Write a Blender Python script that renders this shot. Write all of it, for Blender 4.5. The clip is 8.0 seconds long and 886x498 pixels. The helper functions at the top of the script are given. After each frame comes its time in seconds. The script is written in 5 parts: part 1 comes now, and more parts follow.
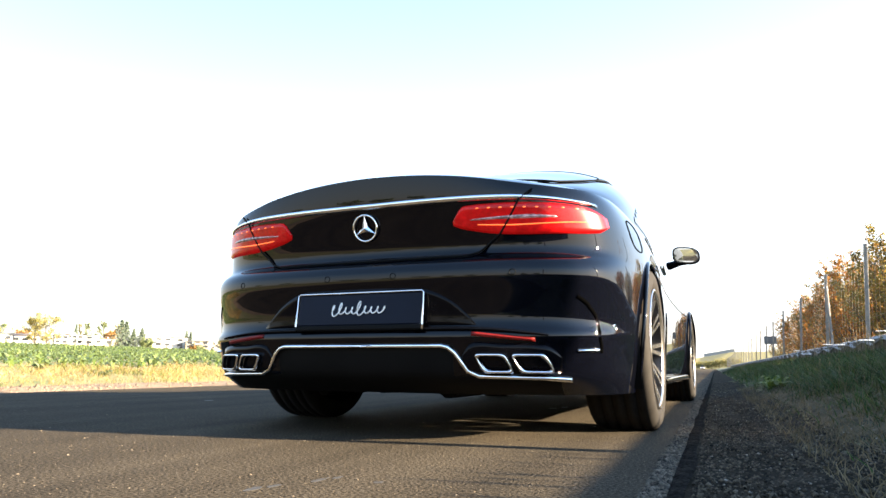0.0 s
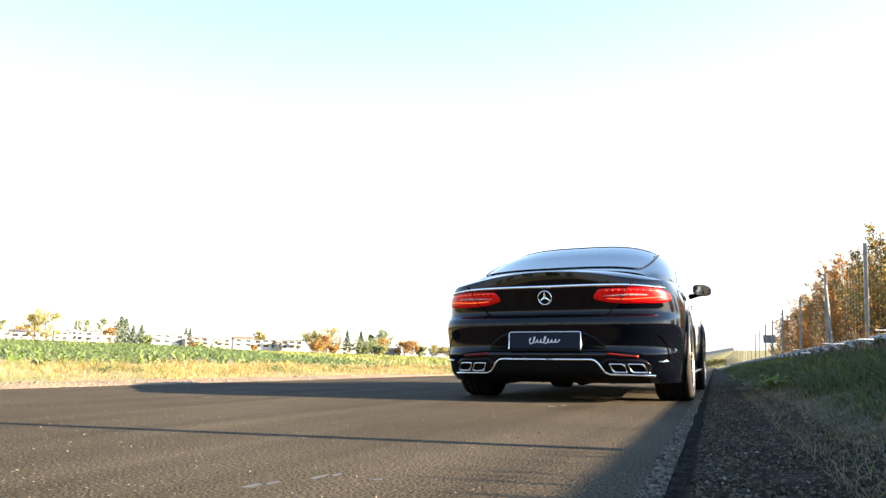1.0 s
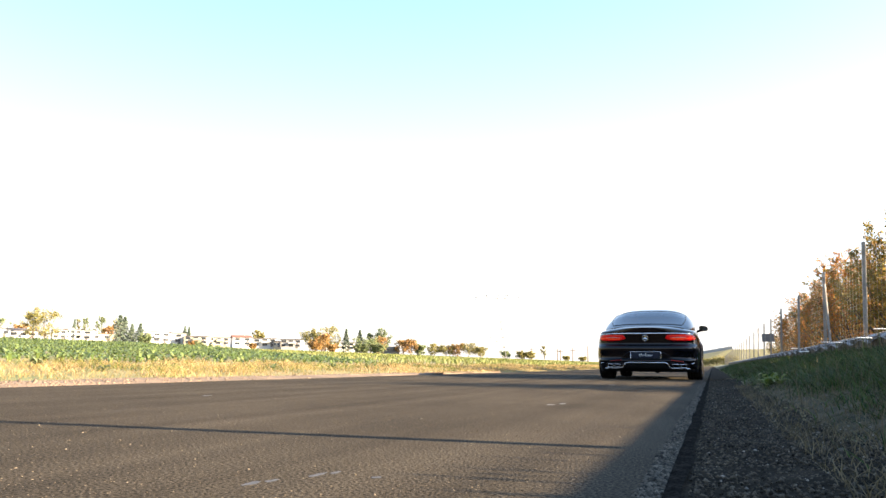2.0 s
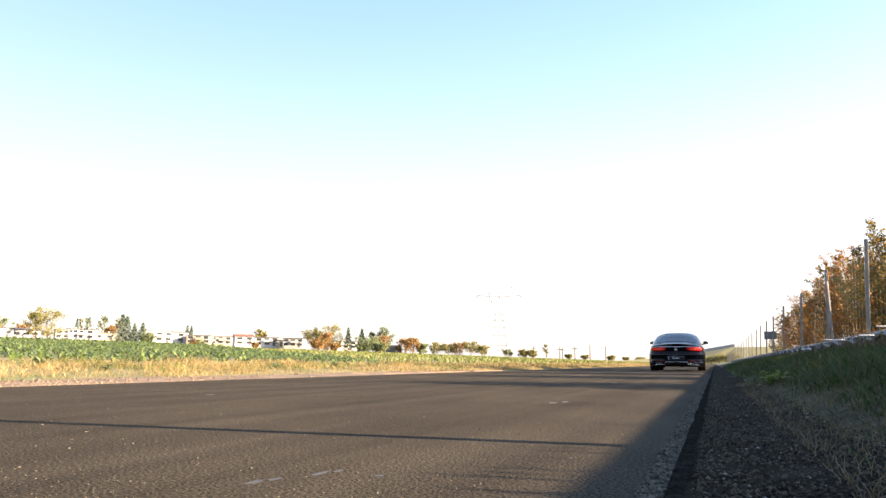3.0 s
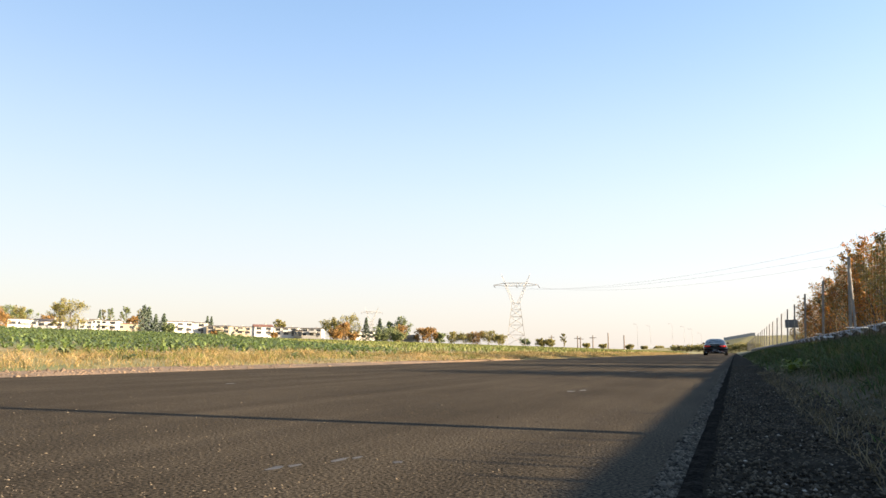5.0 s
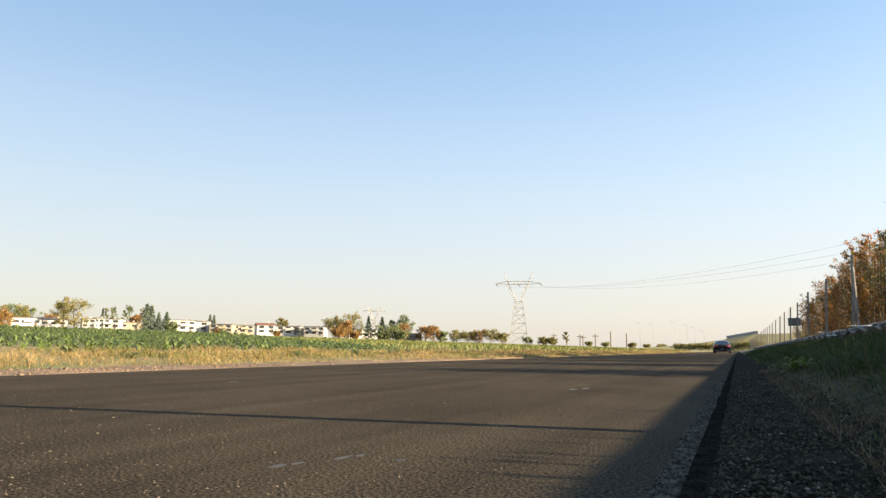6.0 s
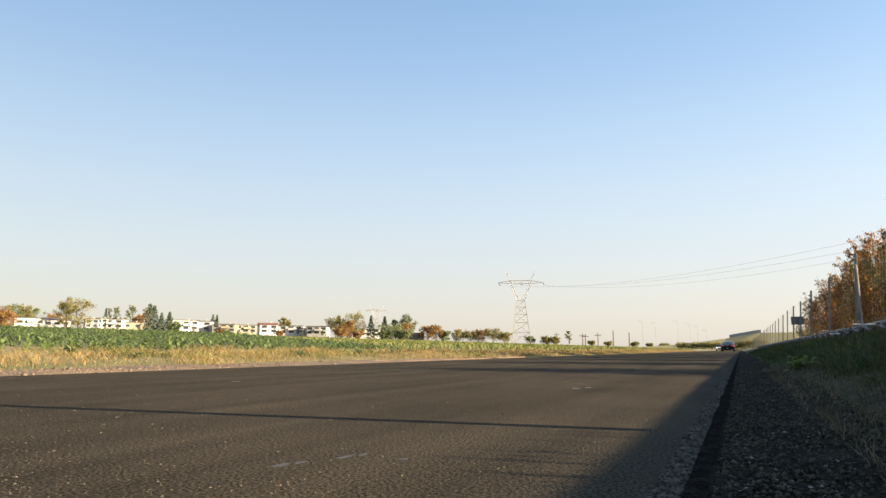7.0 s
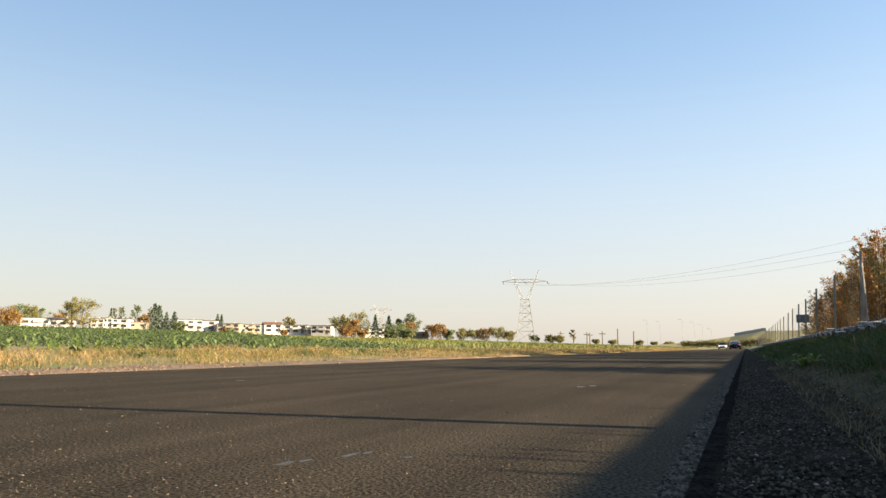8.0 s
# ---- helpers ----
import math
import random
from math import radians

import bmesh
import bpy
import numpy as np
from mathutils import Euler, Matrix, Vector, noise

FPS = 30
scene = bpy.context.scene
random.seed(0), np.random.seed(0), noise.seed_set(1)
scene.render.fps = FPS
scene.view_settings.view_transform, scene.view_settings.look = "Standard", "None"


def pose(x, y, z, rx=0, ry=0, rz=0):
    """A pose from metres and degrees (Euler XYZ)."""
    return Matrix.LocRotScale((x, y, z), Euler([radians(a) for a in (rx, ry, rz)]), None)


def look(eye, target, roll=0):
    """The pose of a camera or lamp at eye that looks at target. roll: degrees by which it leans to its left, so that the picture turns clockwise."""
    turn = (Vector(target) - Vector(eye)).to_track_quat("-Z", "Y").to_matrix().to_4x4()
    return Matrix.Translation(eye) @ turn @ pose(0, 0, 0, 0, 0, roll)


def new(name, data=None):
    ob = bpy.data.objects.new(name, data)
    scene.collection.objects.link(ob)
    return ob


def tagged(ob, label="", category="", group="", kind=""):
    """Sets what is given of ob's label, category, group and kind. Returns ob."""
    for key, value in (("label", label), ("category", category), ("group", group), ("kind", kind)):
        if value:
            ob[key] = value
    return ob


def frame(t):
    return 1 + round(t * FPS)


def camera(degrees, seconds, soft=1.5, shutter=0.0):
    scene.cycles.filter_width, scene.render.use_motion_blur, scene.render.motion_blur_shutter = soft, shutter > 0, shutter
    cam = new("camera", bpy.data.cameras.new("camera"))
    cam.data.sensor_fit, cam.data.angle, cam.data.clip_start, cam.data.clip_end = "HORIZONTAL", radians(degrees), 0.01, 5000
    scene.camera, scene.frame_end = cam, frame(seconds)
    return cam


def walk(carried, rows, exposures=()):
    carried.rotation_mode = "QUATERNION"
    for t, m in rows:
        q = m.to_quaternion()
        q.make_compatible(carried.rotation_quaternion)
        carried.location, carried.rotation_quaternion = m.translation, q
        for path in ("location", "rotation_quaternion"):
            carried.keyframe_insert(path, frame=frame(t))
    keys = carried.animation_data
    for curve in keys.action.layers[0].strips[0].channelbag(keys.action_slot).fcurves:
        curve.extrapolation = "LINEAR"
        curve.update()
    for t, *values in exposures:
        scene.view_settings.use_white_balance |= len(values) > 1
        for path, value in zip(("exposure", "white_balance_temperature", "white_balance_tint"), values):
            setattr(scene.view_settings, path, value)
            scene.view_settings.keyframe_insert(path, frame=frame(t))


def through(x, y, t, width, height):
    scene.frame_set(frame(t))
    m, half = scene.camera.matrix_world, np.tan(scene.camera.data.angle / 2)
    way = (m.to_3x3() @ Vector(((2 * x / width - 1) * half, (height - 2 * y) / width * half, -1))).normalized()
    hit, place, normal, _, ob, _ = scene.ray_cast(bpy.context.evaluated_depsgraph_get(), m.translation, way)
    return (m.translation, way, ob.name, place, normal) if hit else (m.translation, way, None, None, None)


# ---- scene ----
# The camera stands low at the road's edge and turns slowly.
cam = camera(67.0, 8.0)


def eye_pose(yaw, tilt, roll, z):
    """Camera at the road's edge: degrees left of the road, up, and lean."""
    a, b = radians(yaw), radians(tilt)
    way = Vector((-math.sin(a) * math.cos(b), math.cos(a) * math.cos(b), math.sin(b)))
    return look((0, 0, z), Vector((0, 0, z)) + way, roll)


walk(cam, [
    (0.0, eye_pose(21.88, 9.98, 0.40, 0.265)),
    (0.5, eye_pose(21.94, 9.83, 0.49, 0.265)),
    (1.0, eye_pose(21.86, 9.78, 0.60, 0.265)),
    (1.5, eye_pose(21.75, 9.72, 0.63, 0.264)),
    (3.0, eye_pose(21.92, 9.55, 0.46, 0.263)),
    (3.5, eye_pose(22.26, 9.37, 0.45, 0.261)),
    (4.0, eye_pose(22.77, 9.05, 0.38, 0.260)),
    (4.5, eye_pose(23.15, 8.81, 0.33, 0.259)),
    (6.0, eye_pose(23.58, 8.52, 0.30, 0.258)),
    (6.5, eye_pose(23.66, 8.50, 0.26, 0.257)),
    (7.0, eye_pose(23.78, 8.47, 0.19, 0.257)),
    (7.5, eye_pose(23.94, 8.41, 0.15, 0.256)),
    (8.0, eye_pose(24.12, 8.38, 0.06, 0.255)),
], exposures=[(0.0, 3.42, 7300, 10), (1.5, 3.22, 7300, 11), (3.0, 2.82, 7450, 16), (4.5, 2.45, 7600, 14), (6.0, 2.13, 7700, 9), (8.0, 2.05, 7700, 9)])

# ---- daylight: low autumn sun from beyond the bank ----
SUN_EL, SUN_AZ = 16.3, 6.0          # degrees up; degrees from +x towards +y
world = bpy.data.worlds.new("sky")
scene.world = world
world.use_nodes = True
wn = world.node_tree.nodes
sky = wn.new("ShaderNodeTexSky")
sky.sky_type, sky.sun_disc = "NISHITA", False
sky.sun_elevation, sky.sun_rotation = radians(SUN_EL), radians(90 - SUN_AZ)
sky.air_density, sky.dust_density, sky.ozone_density = 1.0, 1.1, 1.9
wn["Background"].inputs["Strength"].default_value = 0.065
# autumn haze over the blue: thick and rosy at the horizon, thin above, a little brighter towards the sun
look_way = wn.new("ShaderNodeTexCoord").outputs["Generated"]
split = wn.new("ShaderNodeSeparateXYZ")
world.node_tree.links.new(look_way, split.inputs[0])
haze = wn.new("ShaderNodeValToRGB")
haze.color_ramp.interpolation = "B_SPLINE"
HAZE = ((0.0, (0.262, 0.262, 0.275)), (0.06, (0.272, 0.280, 0.300)), (0.13, (0.258, 0.298, 0.352)), (0.25, (0.208, 0.290, 0.405)), (0.4, (0.122, 0.215, 0.375)), (0.55, (0.085, 0.170, 0.325)), (1.0, (0.045, 0.09, 0.19)))
stops = haze.color_ramp.elements
for k, (p, c) in enumerate(HAZE):
    stop = stops[0] if k == 0 else stops[-1] if k == len(HAZE) - 1 else stops.new(p)
    stop.position, stop.color = p, (*c, 1)
world.node_tree.links.new(split.outputs["Z"], haze.inputs[0])
sunward = wn.new("ShaderNodeVectorMath")
sunward.operation = "DOT_PRODUCT"
sunward.inputs[1].default_value = (math.cos(radians(SUN_AZ)), math.sin(radians(SUN_AZ)), 0.2)
world.node_tree.links.new(look_way, sunward.inputs[0])
gain = wn.new("ShaderNodeMapRange")
gain.inputs[1].default_value, gain.inputs[2].default_value, gain.inputs[3].default_value, gain.inputs[4].default_value = -1.0, 1.0, 8.7, 12.6
world.node_tree.links.new(sunward.outputs["Value"], gain.inputs[0])
glow = wn.new("ShaderNodeMath")               # the sky glows round the low sun
glow.operation, glow.use_clamp = "POWER", False
facing = wn.new("ShaderNodeMath")
facing.operation, facing.inputs[1].default_value = "MAXIMUM", 0.0
world.node_tree.links.new(sunward.outputs["Value"], facing.inputs[0])
world.node_tree.links.new(facing.outputs[0], glow.inputs[0])
glow.inputs[1].default_value = 4.0
bright = wn.new("ShaderNodeMath")
bright.operation, bright.inputs[1].default_value = "MULTIPLY_ADD", 16.0
world.node_tree.links.new(glow.outputs[0], bright.inputs[0])
world.node_tree.links.new(gain.outputs[0], bright.inputs[2])
lit_haze = wn.new("ShaderNodeVectorMath")
lit_haze.operation = "SCALE"
world.node_tree.links.new(haze.outputs[0], lit_haze.inputs[0])
world.node_tree.links.new(bright.outputs[0], lit_haze.inputs["Scale"])
veil = wn.new("ShaderNodeMix")
veil.data_type = "RGBA"
veil.inputs[0].default_value = 0.85
world.node_tree.links.new(sky.outputs[0], veil.inputs[6])
world.node_tree.links.new(lit_haze.outputs[0], veil.inputs[7])
world.node_tree.links.new(veil.outputs[2], wn["Background"].inputs["Color"])
sun = new("sun", bpy.data.lights.new("sun", "SUN"))
sun.data.energy, sun.data.angle, sun.data.color = 5.0, radians(0.55), (1.0, 0.84, 0.64)
sun_way = Vector((math.cos(radians(SUN_AZ)) * math.cos(radians(SUN_EL)), math.sin(radians(SUN_AZ)) * math.cos(radians(SUN_EL)), math.sin(radians(SUN_EL))))
sun.matrix_world = look(sun_way * 50, (0, 0, 0))


# ---- materials ----
def material(name, color, rough=0.6, metal=0.0, spread=0.0, scale=8.0, fine=0.0, fine_scale=120.0, bump=0.0, second=None, coat=0.0,
             emission=None, strength=0.0, transmission=0.0, per_object=0.0, per_island=0.0, spec=0.5):
    """A surface with variation at two scales: broad patches (spread, second) and fine grain (fine, bump)."""
    m = bpy.data.materials.new(name)
    m.use_nodes = True
    nt = m.node_tree
    b = nt.nodes["Principled BSDF"]
    b.inputs["Base Color"].default_value = (*color, 1)
    b.inputs["Roughness"].default_value, b.inputs["Metallic"].default_value = rough, metal
    b.inputs["Coat Weight"].default_value, b.inputs["Coat Roughness"].default_value = coat, 0.02
    b.inputs["Transmission Weight"].default_value = transmission
    if emission:
        b.inputs["Emission Color"].default_value, b.inputs["Emission Strength"].default_value = (*emission, 1), strength
    where = nt.nodes.new("ShaderNodeTexCoord").outputs["Object"]
    col = None

    def noise_at(s, detail=4.0):
        n = nt.nodes.new("ShaderNodeTexNoise")
        n.inputs["Scale"].default_value, n.inputs["Detail"].default_value = s, detail
        nt.links.new(where, n.inputs["Vector"])
        return n.outputs["Fac"]

    def mixed(fac, a, bb, mode="MIX"):
        x = nt.nodes.new("ShaderNodeMix")
        x.data_type, x.blend_type = "RGBA", mode
        for sock, v in ((x.inputs[0], fac), (x.inputs[6], a), (x.inputs[7], bb)):
            if hasattr(v, "is_linked"):
                nt.links.new(v, sock)
            elif isinstance(v, tuple):
                sock.default_value = (*v, 1)
            else:
                sock.default_value = v
        return x.outputs[2]

    def ramp(fac, lo, hi):
        r = nt.nodes.new("ShaderNodeMapRange")
        r.inputs[1].default_value, r.inputs[2].default_value = lo, hi
        nt.links.new(fac, r.inputs[0])
        return r.outputs[0]

    if spread or second:
        other = second or tuple(c * (1 - spread) for c in color)
        col = mixed(ramp(noise_at(scale), 0.36, 0.64), color, other)
    if fine:
        g = ramp(noise_at(fine_scale, 2.0), 0.3, 0.7)
        dark = mixed(1.0, col if col is not None else color, (1 - fine,) * 3, "MULTIPLY")
        col = mixed(g, dark, col if col is not None else color)
    for amount, node, out in ((per_object, "ShaderNodeObjectInfo", "Random"), (per_island, "ShaderNodeNewGeometry", "Random Per Island")):
        if amount:
            r = nt.nodes.new(node).outputs[out]
            dark = mixed(1.0, col if col is not None else color, (1 - amount,) * 3, "MULTIPLY")
            col = mixed(r, dark, col if col is not None else color)
    if col is not None:
        nt.links.new(col, b.inputs["Base Color"])
    b.inputs["Specular IOR Level"].default_value = spec
    if bump:
        k = nt.nodes.new("ShaderNodeBump")
        k.inputs["Strength"].default_value, k.inputs["Distance"].default_value = min(1.0, bump * 50), bump
        nt.links.new(noise_at(fine_scale, 3.0), k.inputs["Height"])
        nt.links.new(k.outputs[0], b.inputs["Normal"])
    return m


M_PAINT = material("black_paint", (0.0012, 0.0015, 0.003), 0.38, coat=1.0, spread=0.2, scale=3)
M_PAINT.node_tree.nodes["Principled BSDF"].inputs["Specular IOR Level"].default_value = 0.0
M_PAINT.node_tree.nodes["Principled BSDF"].inputs["Coat IOR"].default_value = 1.36
M_PAINT.node_tree.nodes["Principled BSDF"].inputs["Coat Roughness"].default_value = 0.012
M_GLOSS = material("gloss_black", (0.003, 0.003, 0.004), 0.08, spread=0.3, scale=20, spec=0.12)
M_PLASTIC = material("black_plastic", (0.004, 0.004, 0.004), 0.6, fine=0.3, fine_scale=300, spread=0.2, spec=0.08)
M_RUBBER = material("tyre_rubber", (0.016, 0.0145, 0.013), 0.8, spec=0.15, spread=0.3, scale=14, fine=0.3, fine_scale=180, bump=0.001)
M_CHROME = material("chrome", (0.85, 0.86, 0.88), 0.1, 1.0, spread=0.05)
M_ALLOY = material("wheel_alloy", (0.62, 0.62, 0.63), 0.22, 1.0, spread=0.12, scale=12)
M_DARKALLOY = material("dark_alloy", (0.03, 0.03, 0.032), 0.35, 0.6, spread=0.2)
M_GAP = material("dark_gap", (0.001, 0.001, 0.001), 1.0, spread=0.2, spec=0.0)
M_STEEL = material("brake_steel", (0.3, 0.29, 0.28), 0.4, 1.0, spread=0.3, scale=20)
M_GLASS = material("tinted_glass", (0.2, 0.23, 0.3), 0.01, transmission=1.0, spec=0.3)
M_MIRROR = material("mirror_glass", (0.5, 0.53, 0.56), 0.02, 1.0)
M_TAIL = material("red_lens", (0.5, 0.004, 0.006), 0.3, spread=0.45, scale=11, fine=0.4, fine_scale=60, coat=0.35, emission=(1.0, 0.012, 0.012), strength=0.017, spec=0.1)
M_TAILGLOW = material("lit_lens", (0.7, 0.1, 0.04), 0.2, spread=0.3, scale=30, emission=(1.0, 0.16, 0.03), strength=0.17)
M_TAILWHITE = material("clear_lens", (0.6, 0.36, 0.34), 0.2, spread=0.7, scale=45, fine=0.5, fine_scale=110, coat=0.5)
M_REFLECT = material("red_reflector", (0.2, 0.012, 0.01), 0.35, spread=0.3, scale=50, spec=0.2)
M_LEATHER = material("dark_leather", (0.03, 0.028, 0.027), 0.5, fine=0.2, spread=0.2)
M_PLATE = material("plate_face", (0.004, 0.007, 0.016), 0.35, spread=0.2, scale=6, spec=0.1)
M_WHITE = material("white_lettering", (0.82, 0.82, 0.8), 0.5, spread=0.08)


# ---- building helpers ----
def mesh_from(verts, faces, smooth=True):
    me = bpy.data.meshes.new("mesh")
    me.from_pydata([tuple(v) for v in verts], [], [tuple(f) for f in faces])
    if smooth:
        me.shade_smooth()
    me.update()
    return me


def piece(name, data, mat, parent=None, label="", at=None):
    """Links a mesh (or a bmesh) as one object, under a thing or at top level."""
    if isinstance(data, bmesh.types.BMesh):
        me = bpy.data.meshes.new(name)
        data.to_mesh(me)
        data.free()
        data = me
    if mat is not None and not data.materials:
        data.materials.append(mat)
    ob = new(name, data)
    if parent is not None:
        ob.parent = parent
    if at is not None:
        ob.matrix_basis = at
    if label:
        tagged(ob, label)
    return ob


def grid_faces(n, m, flip=False):
    f = [(i * m + j, i * m + j + 1, (i + 1) * m + j + 1, (i + 1) * m + j) for i in range(n - 1) for j in range(m - 1)]
    return [q[::-1] for q in f] if flip else f


def box(bm, x0, x1, y0, y1, z0, z1, m=None):
    vs = [bm.verts.new((x, y, z)) for x in (x0, x1) for y in (y0, y1) for z in (z0, z1)]
    for q in ((0, 1, 3, 2), (4, 6, 7, 5), (0, 4, 5, 1), (2, 3, 7, 6), (0, 2, 6, 4), (1, 5, 7, 3)):
        bm.faces.new([vs[i] for i in q])
    if m is not None:
        bmesh.ops.transform(bm, matrix=m, verts=vs)
    return vs


def bevelled(x0, x1, y0, y1, z0, z1, r=0.01, seg=2):
    bm = bmesh.new()
    box(bm, x0, x1, y0, y1, z0, z1)
    bmesh.ops.bevel(bm, geom=list(bm.edges), offset=r, segments=seg, affect="EDGES", profile=0.5)
    return bm


def tube(bm, a, b, r0, r1=None, n=6):
    """A tapered rod from a to b."""
    a, b = Vector(a), Vector(b)
    r1 = r0 if r1 is None else r1
    turn = (b - a).to_track_quat("Z", "Y").to_matrix()
    rings = []
    for p, r in ((a, r0), (b, r1)):
        rings.append([bm.verts.new(p + turn @ Vector((r * math.cos(2 * math.pi * k / n), r * math.sin(2 * math.pi * k / n), 0))) for k in range(n)])
    for k in range(n):
        bm.faces.new((rings[0][k], rings[0][(k + 1) % n], rings[1][(k + 1) % n], rings[1][k]))
    bm.faces.new(rings[0][::-1])
    bm.faces.new(rings[1])


def bent_tube(points, r, n=6, closed=False):
    """A rod of round section through points."""
    pts = [Vector(p) for p in points]
    verts, faces = [], []
    for i, p in enumerate(pts):
        a = pts[i - 1] if (i or closed) else p
        c = pts[(i + 1) % len(pts)] if (i + 1 < len(pts) or closed) else p
        turn = (c - a).to_track_quat("Z", "Y").to_matrix()
        verts += [p + turn @ Vector((r * math.cos(2 * math.pi * k / n), r * math.sin(2 * math.pi * k / n), 0)) for k in range(n)]
    for i in range(len(pts) if closed else len(pts) - 1):
        j = (i + 1) % len(pts)
        faces += [(i * n + k, i * n + (k + 1) % n, j * n + (k + 1) % n, j * n + k) for k in range(n)]
    return mesh_from(verts, faces)


def lathe(profile, n, axis="x"):
    """Turns a profile of (along, radius) about the x axis."""
    verts, faces = [], []
    for k in range(n):
        c, s = math.cos(2 * math.pi * k / n), math.sin(2 * math.pi * k / n)
        verts += [(a, r * c, r * s) for a, r in profile]
    p = len(profile)
    for k in range(n):
        j = (k + 1) % n
        faces += [(k * p + i, k * p + i + 1, j * p + i + 1, j * p + i) for i in range(p - 1)]
    return mesh_from(verts, faces)


def spline(rows, x):
    """Smooth interpolation through rows of (x, value), in order of x."""
    if x <= rows[0][0]:
        return rows[0][1]
    for i in range(len(rows) - 1):
        (x0, v0), (x1, v1) = rows[i], rows[i + 1]
        if x <= x1:
            s0 = (v1 - rows[i - 1][1]) / (x1 - rows[i - 1][0]) if i else (v1 - v0) / (x1 - x0)
            s1 = (rows[i + 2][1] - v0) / (rows[i + 2][0] - x0) if i + 2 < len(rows) else (v1 - v0) / (x1 - x0)
            h, u = x1 - x0, (x - x0) / (x1 - x0)
            return ((2 * u**3 - 3 * u**2 + 1) * v0 + (u**3 - 2 * u**2 + u) * h * s0 + (-2 * u**3 + 3 * u**2) * v1 + (u**3 - u**2) * h * s1)
    return rows[-1][1]


# ---- ground ----
M_ASPHALT = material("asphalt", (0.086, 0.072, 0.053), 0.9, spread=0.25, scale=0.9, fine=0.95, fine_scale=125, bump=0.009, spec=0.03)
nt = M_ASPHALT.node_tree
stretch = nt.nodes.new("ShaderNodeMapping")         # worn tracks and paving streaks run along the road
stretch.inputs["Scale"].default_value = (1.0, 0.045, 1.0)
nt.links.new(nt.nodes.new("ShaderNodeTexCoord").outputs["Object"], stretch.inputs["Vector"])
streak = nt.nodes.new("ShaderNodeTexNoise")
streak.inputs["Scale"].default_value, streak.inputs["Detail"].default_value = 3.2, 5.0
nt.links.new(stretch.outputs[0], streak.inputs["Vector"])
shade = nt.nodes.new("ShaderNodeMapRange")
shade.inputs[1].default_value, shade.inputs[2].default_value, shade.inputs[3].default_value, shade.inputs[4].default_value = 0.33, 0.67, 0.74, 1.2
nt.links.new(streak.outputs["Fac"], shade.inputs[0])
worn = nt.nodes.new("ShaderNodeVectorMath")
worn.operation = "SCALE"
tone = nt.nodes["Principled BSDF"].inputs["Base Color"]
nt.links.new(tone.links[0].from_socket, worn.inputs[0])
nt.links.new(shade.outputs[0], worn.inputs["Scale"])
nt.links.new(worn.outputs[0], tone)
M_EARTH = material("verge_soil", (0.21, 0.165, 0.07), 0.95, second=(0.105, 0.125, 0.036), scale=1.2, fine=0.4, fine_scale=30, bump=0.01)
VERGE = ((-4000, 10.5), (-500, 10.5), (-300, 8.5), (-150, 4.45), (-100, 3.05), (-60, 1.8), (-30, 0.85), (-14, 0.36), (-9.6, 0.2), (-8.2, 0.13), (-7.0, 0.05), (-6.2, 0.0), (-6.05, -0.04), (-5.9, -0.10), (-0.5, -0.10), (-0.16, -0.03), (-0.06, -0.006),
         (0.1, 0.0), (0.3, 0.02), (0.6, 0.10), (1.2, 0.26), (1.8, 0.41), (2.25, 0.50), (2.9, 0.56), (6.0, 0.6), (30, 0.5), (300, 0.5), (4000, 0.5))


def line(rows, x):
    for (a, va), (b, vb) in zip(rows, rows[1:]):
        if x <= b:
            return va + (vb - va) * (x - a) / (b - a)
    return rows[-1][1]


def land(x, y):
    z = line(VERGE, x)
    if x < -6.3 or x > 0.0:
        near = min(1.0, abs(x + 6.3) / 1.5 if x < -6 else x / 0.4)
        z += near * 0.03 * noise.noise((x * 0.7, y * 0.7, 0)) + near * 0.015 * noise.noise((x * 2.3, y * 2.3, 4))
    return z


def axis_steps(stops):
    out = []
    for (a, b, d) in stops:
        n = max(1, round((b - a) / d))
        out += [a + (b - a) * k / n for k in range(n)]
    return out + [stops[-1][1]]


gx = axis_steps([(-4000, -300, 700), (-300, -60, 24), (-60, -14, 3), (-14, -6.2, 0.3), (-6.2, -5.8, 0.1), (-5.8, -0.2, 1.4), (-0.2, 0.6, 0.06), (0.6, 2.4, 0.12), (2.4, 8, 0.7), (8, 60, 10), (60, 4000, 800)])
gy = axis_steps([(-4000, -60, 800), (-60, -6, 6), (-6, 20, 0.25), (20, 60, 1.0), (60, 300, 12), (300, 4000, 500)])
ground = piece("ground", mesh_from([(x, y, land(x, y)) for x in gx for y in gy], grid_faces(len(gx), len(gy), True)), M_EARTH)
tagged(ground, "dry grassy verge soil rising to a field", "ground", kind="structure")
road_x = axis_steps([(-6.05, -0.1, 0.35)])
road_y = axis_steps([(-40, 20, 1.0), (20, 200, 9), (200, 600, 50)])
bm = bmesh.new()
vs = {}
for k, x in enumerate(road_x):
    for y in road_y:
        edge = 0.02 * noise.noise((y * 3.1, k * 5.0, 1)) if k in (0, len(road_x) - 1) else 0.0
        vs[(x, y)] = bm.verts.new((x + edge, y, 0.0))
for a, b in zip(road_x, road_x[1:]):
    for c, d in zip(road_y, road_y[1:]):
        bm.faces.new((vs[(a, c)], vs[(b, c)], vs[(b, d)], vs[(a, d)]))
ext = bmesh.ops.extrude_face_region(bm, geom=[e for e in bm.edges if e.is_boundary])
for v in ext["geom"]:
    if isinstance(v, bmesh.types.BMVert):
        v.co.z = -0.12
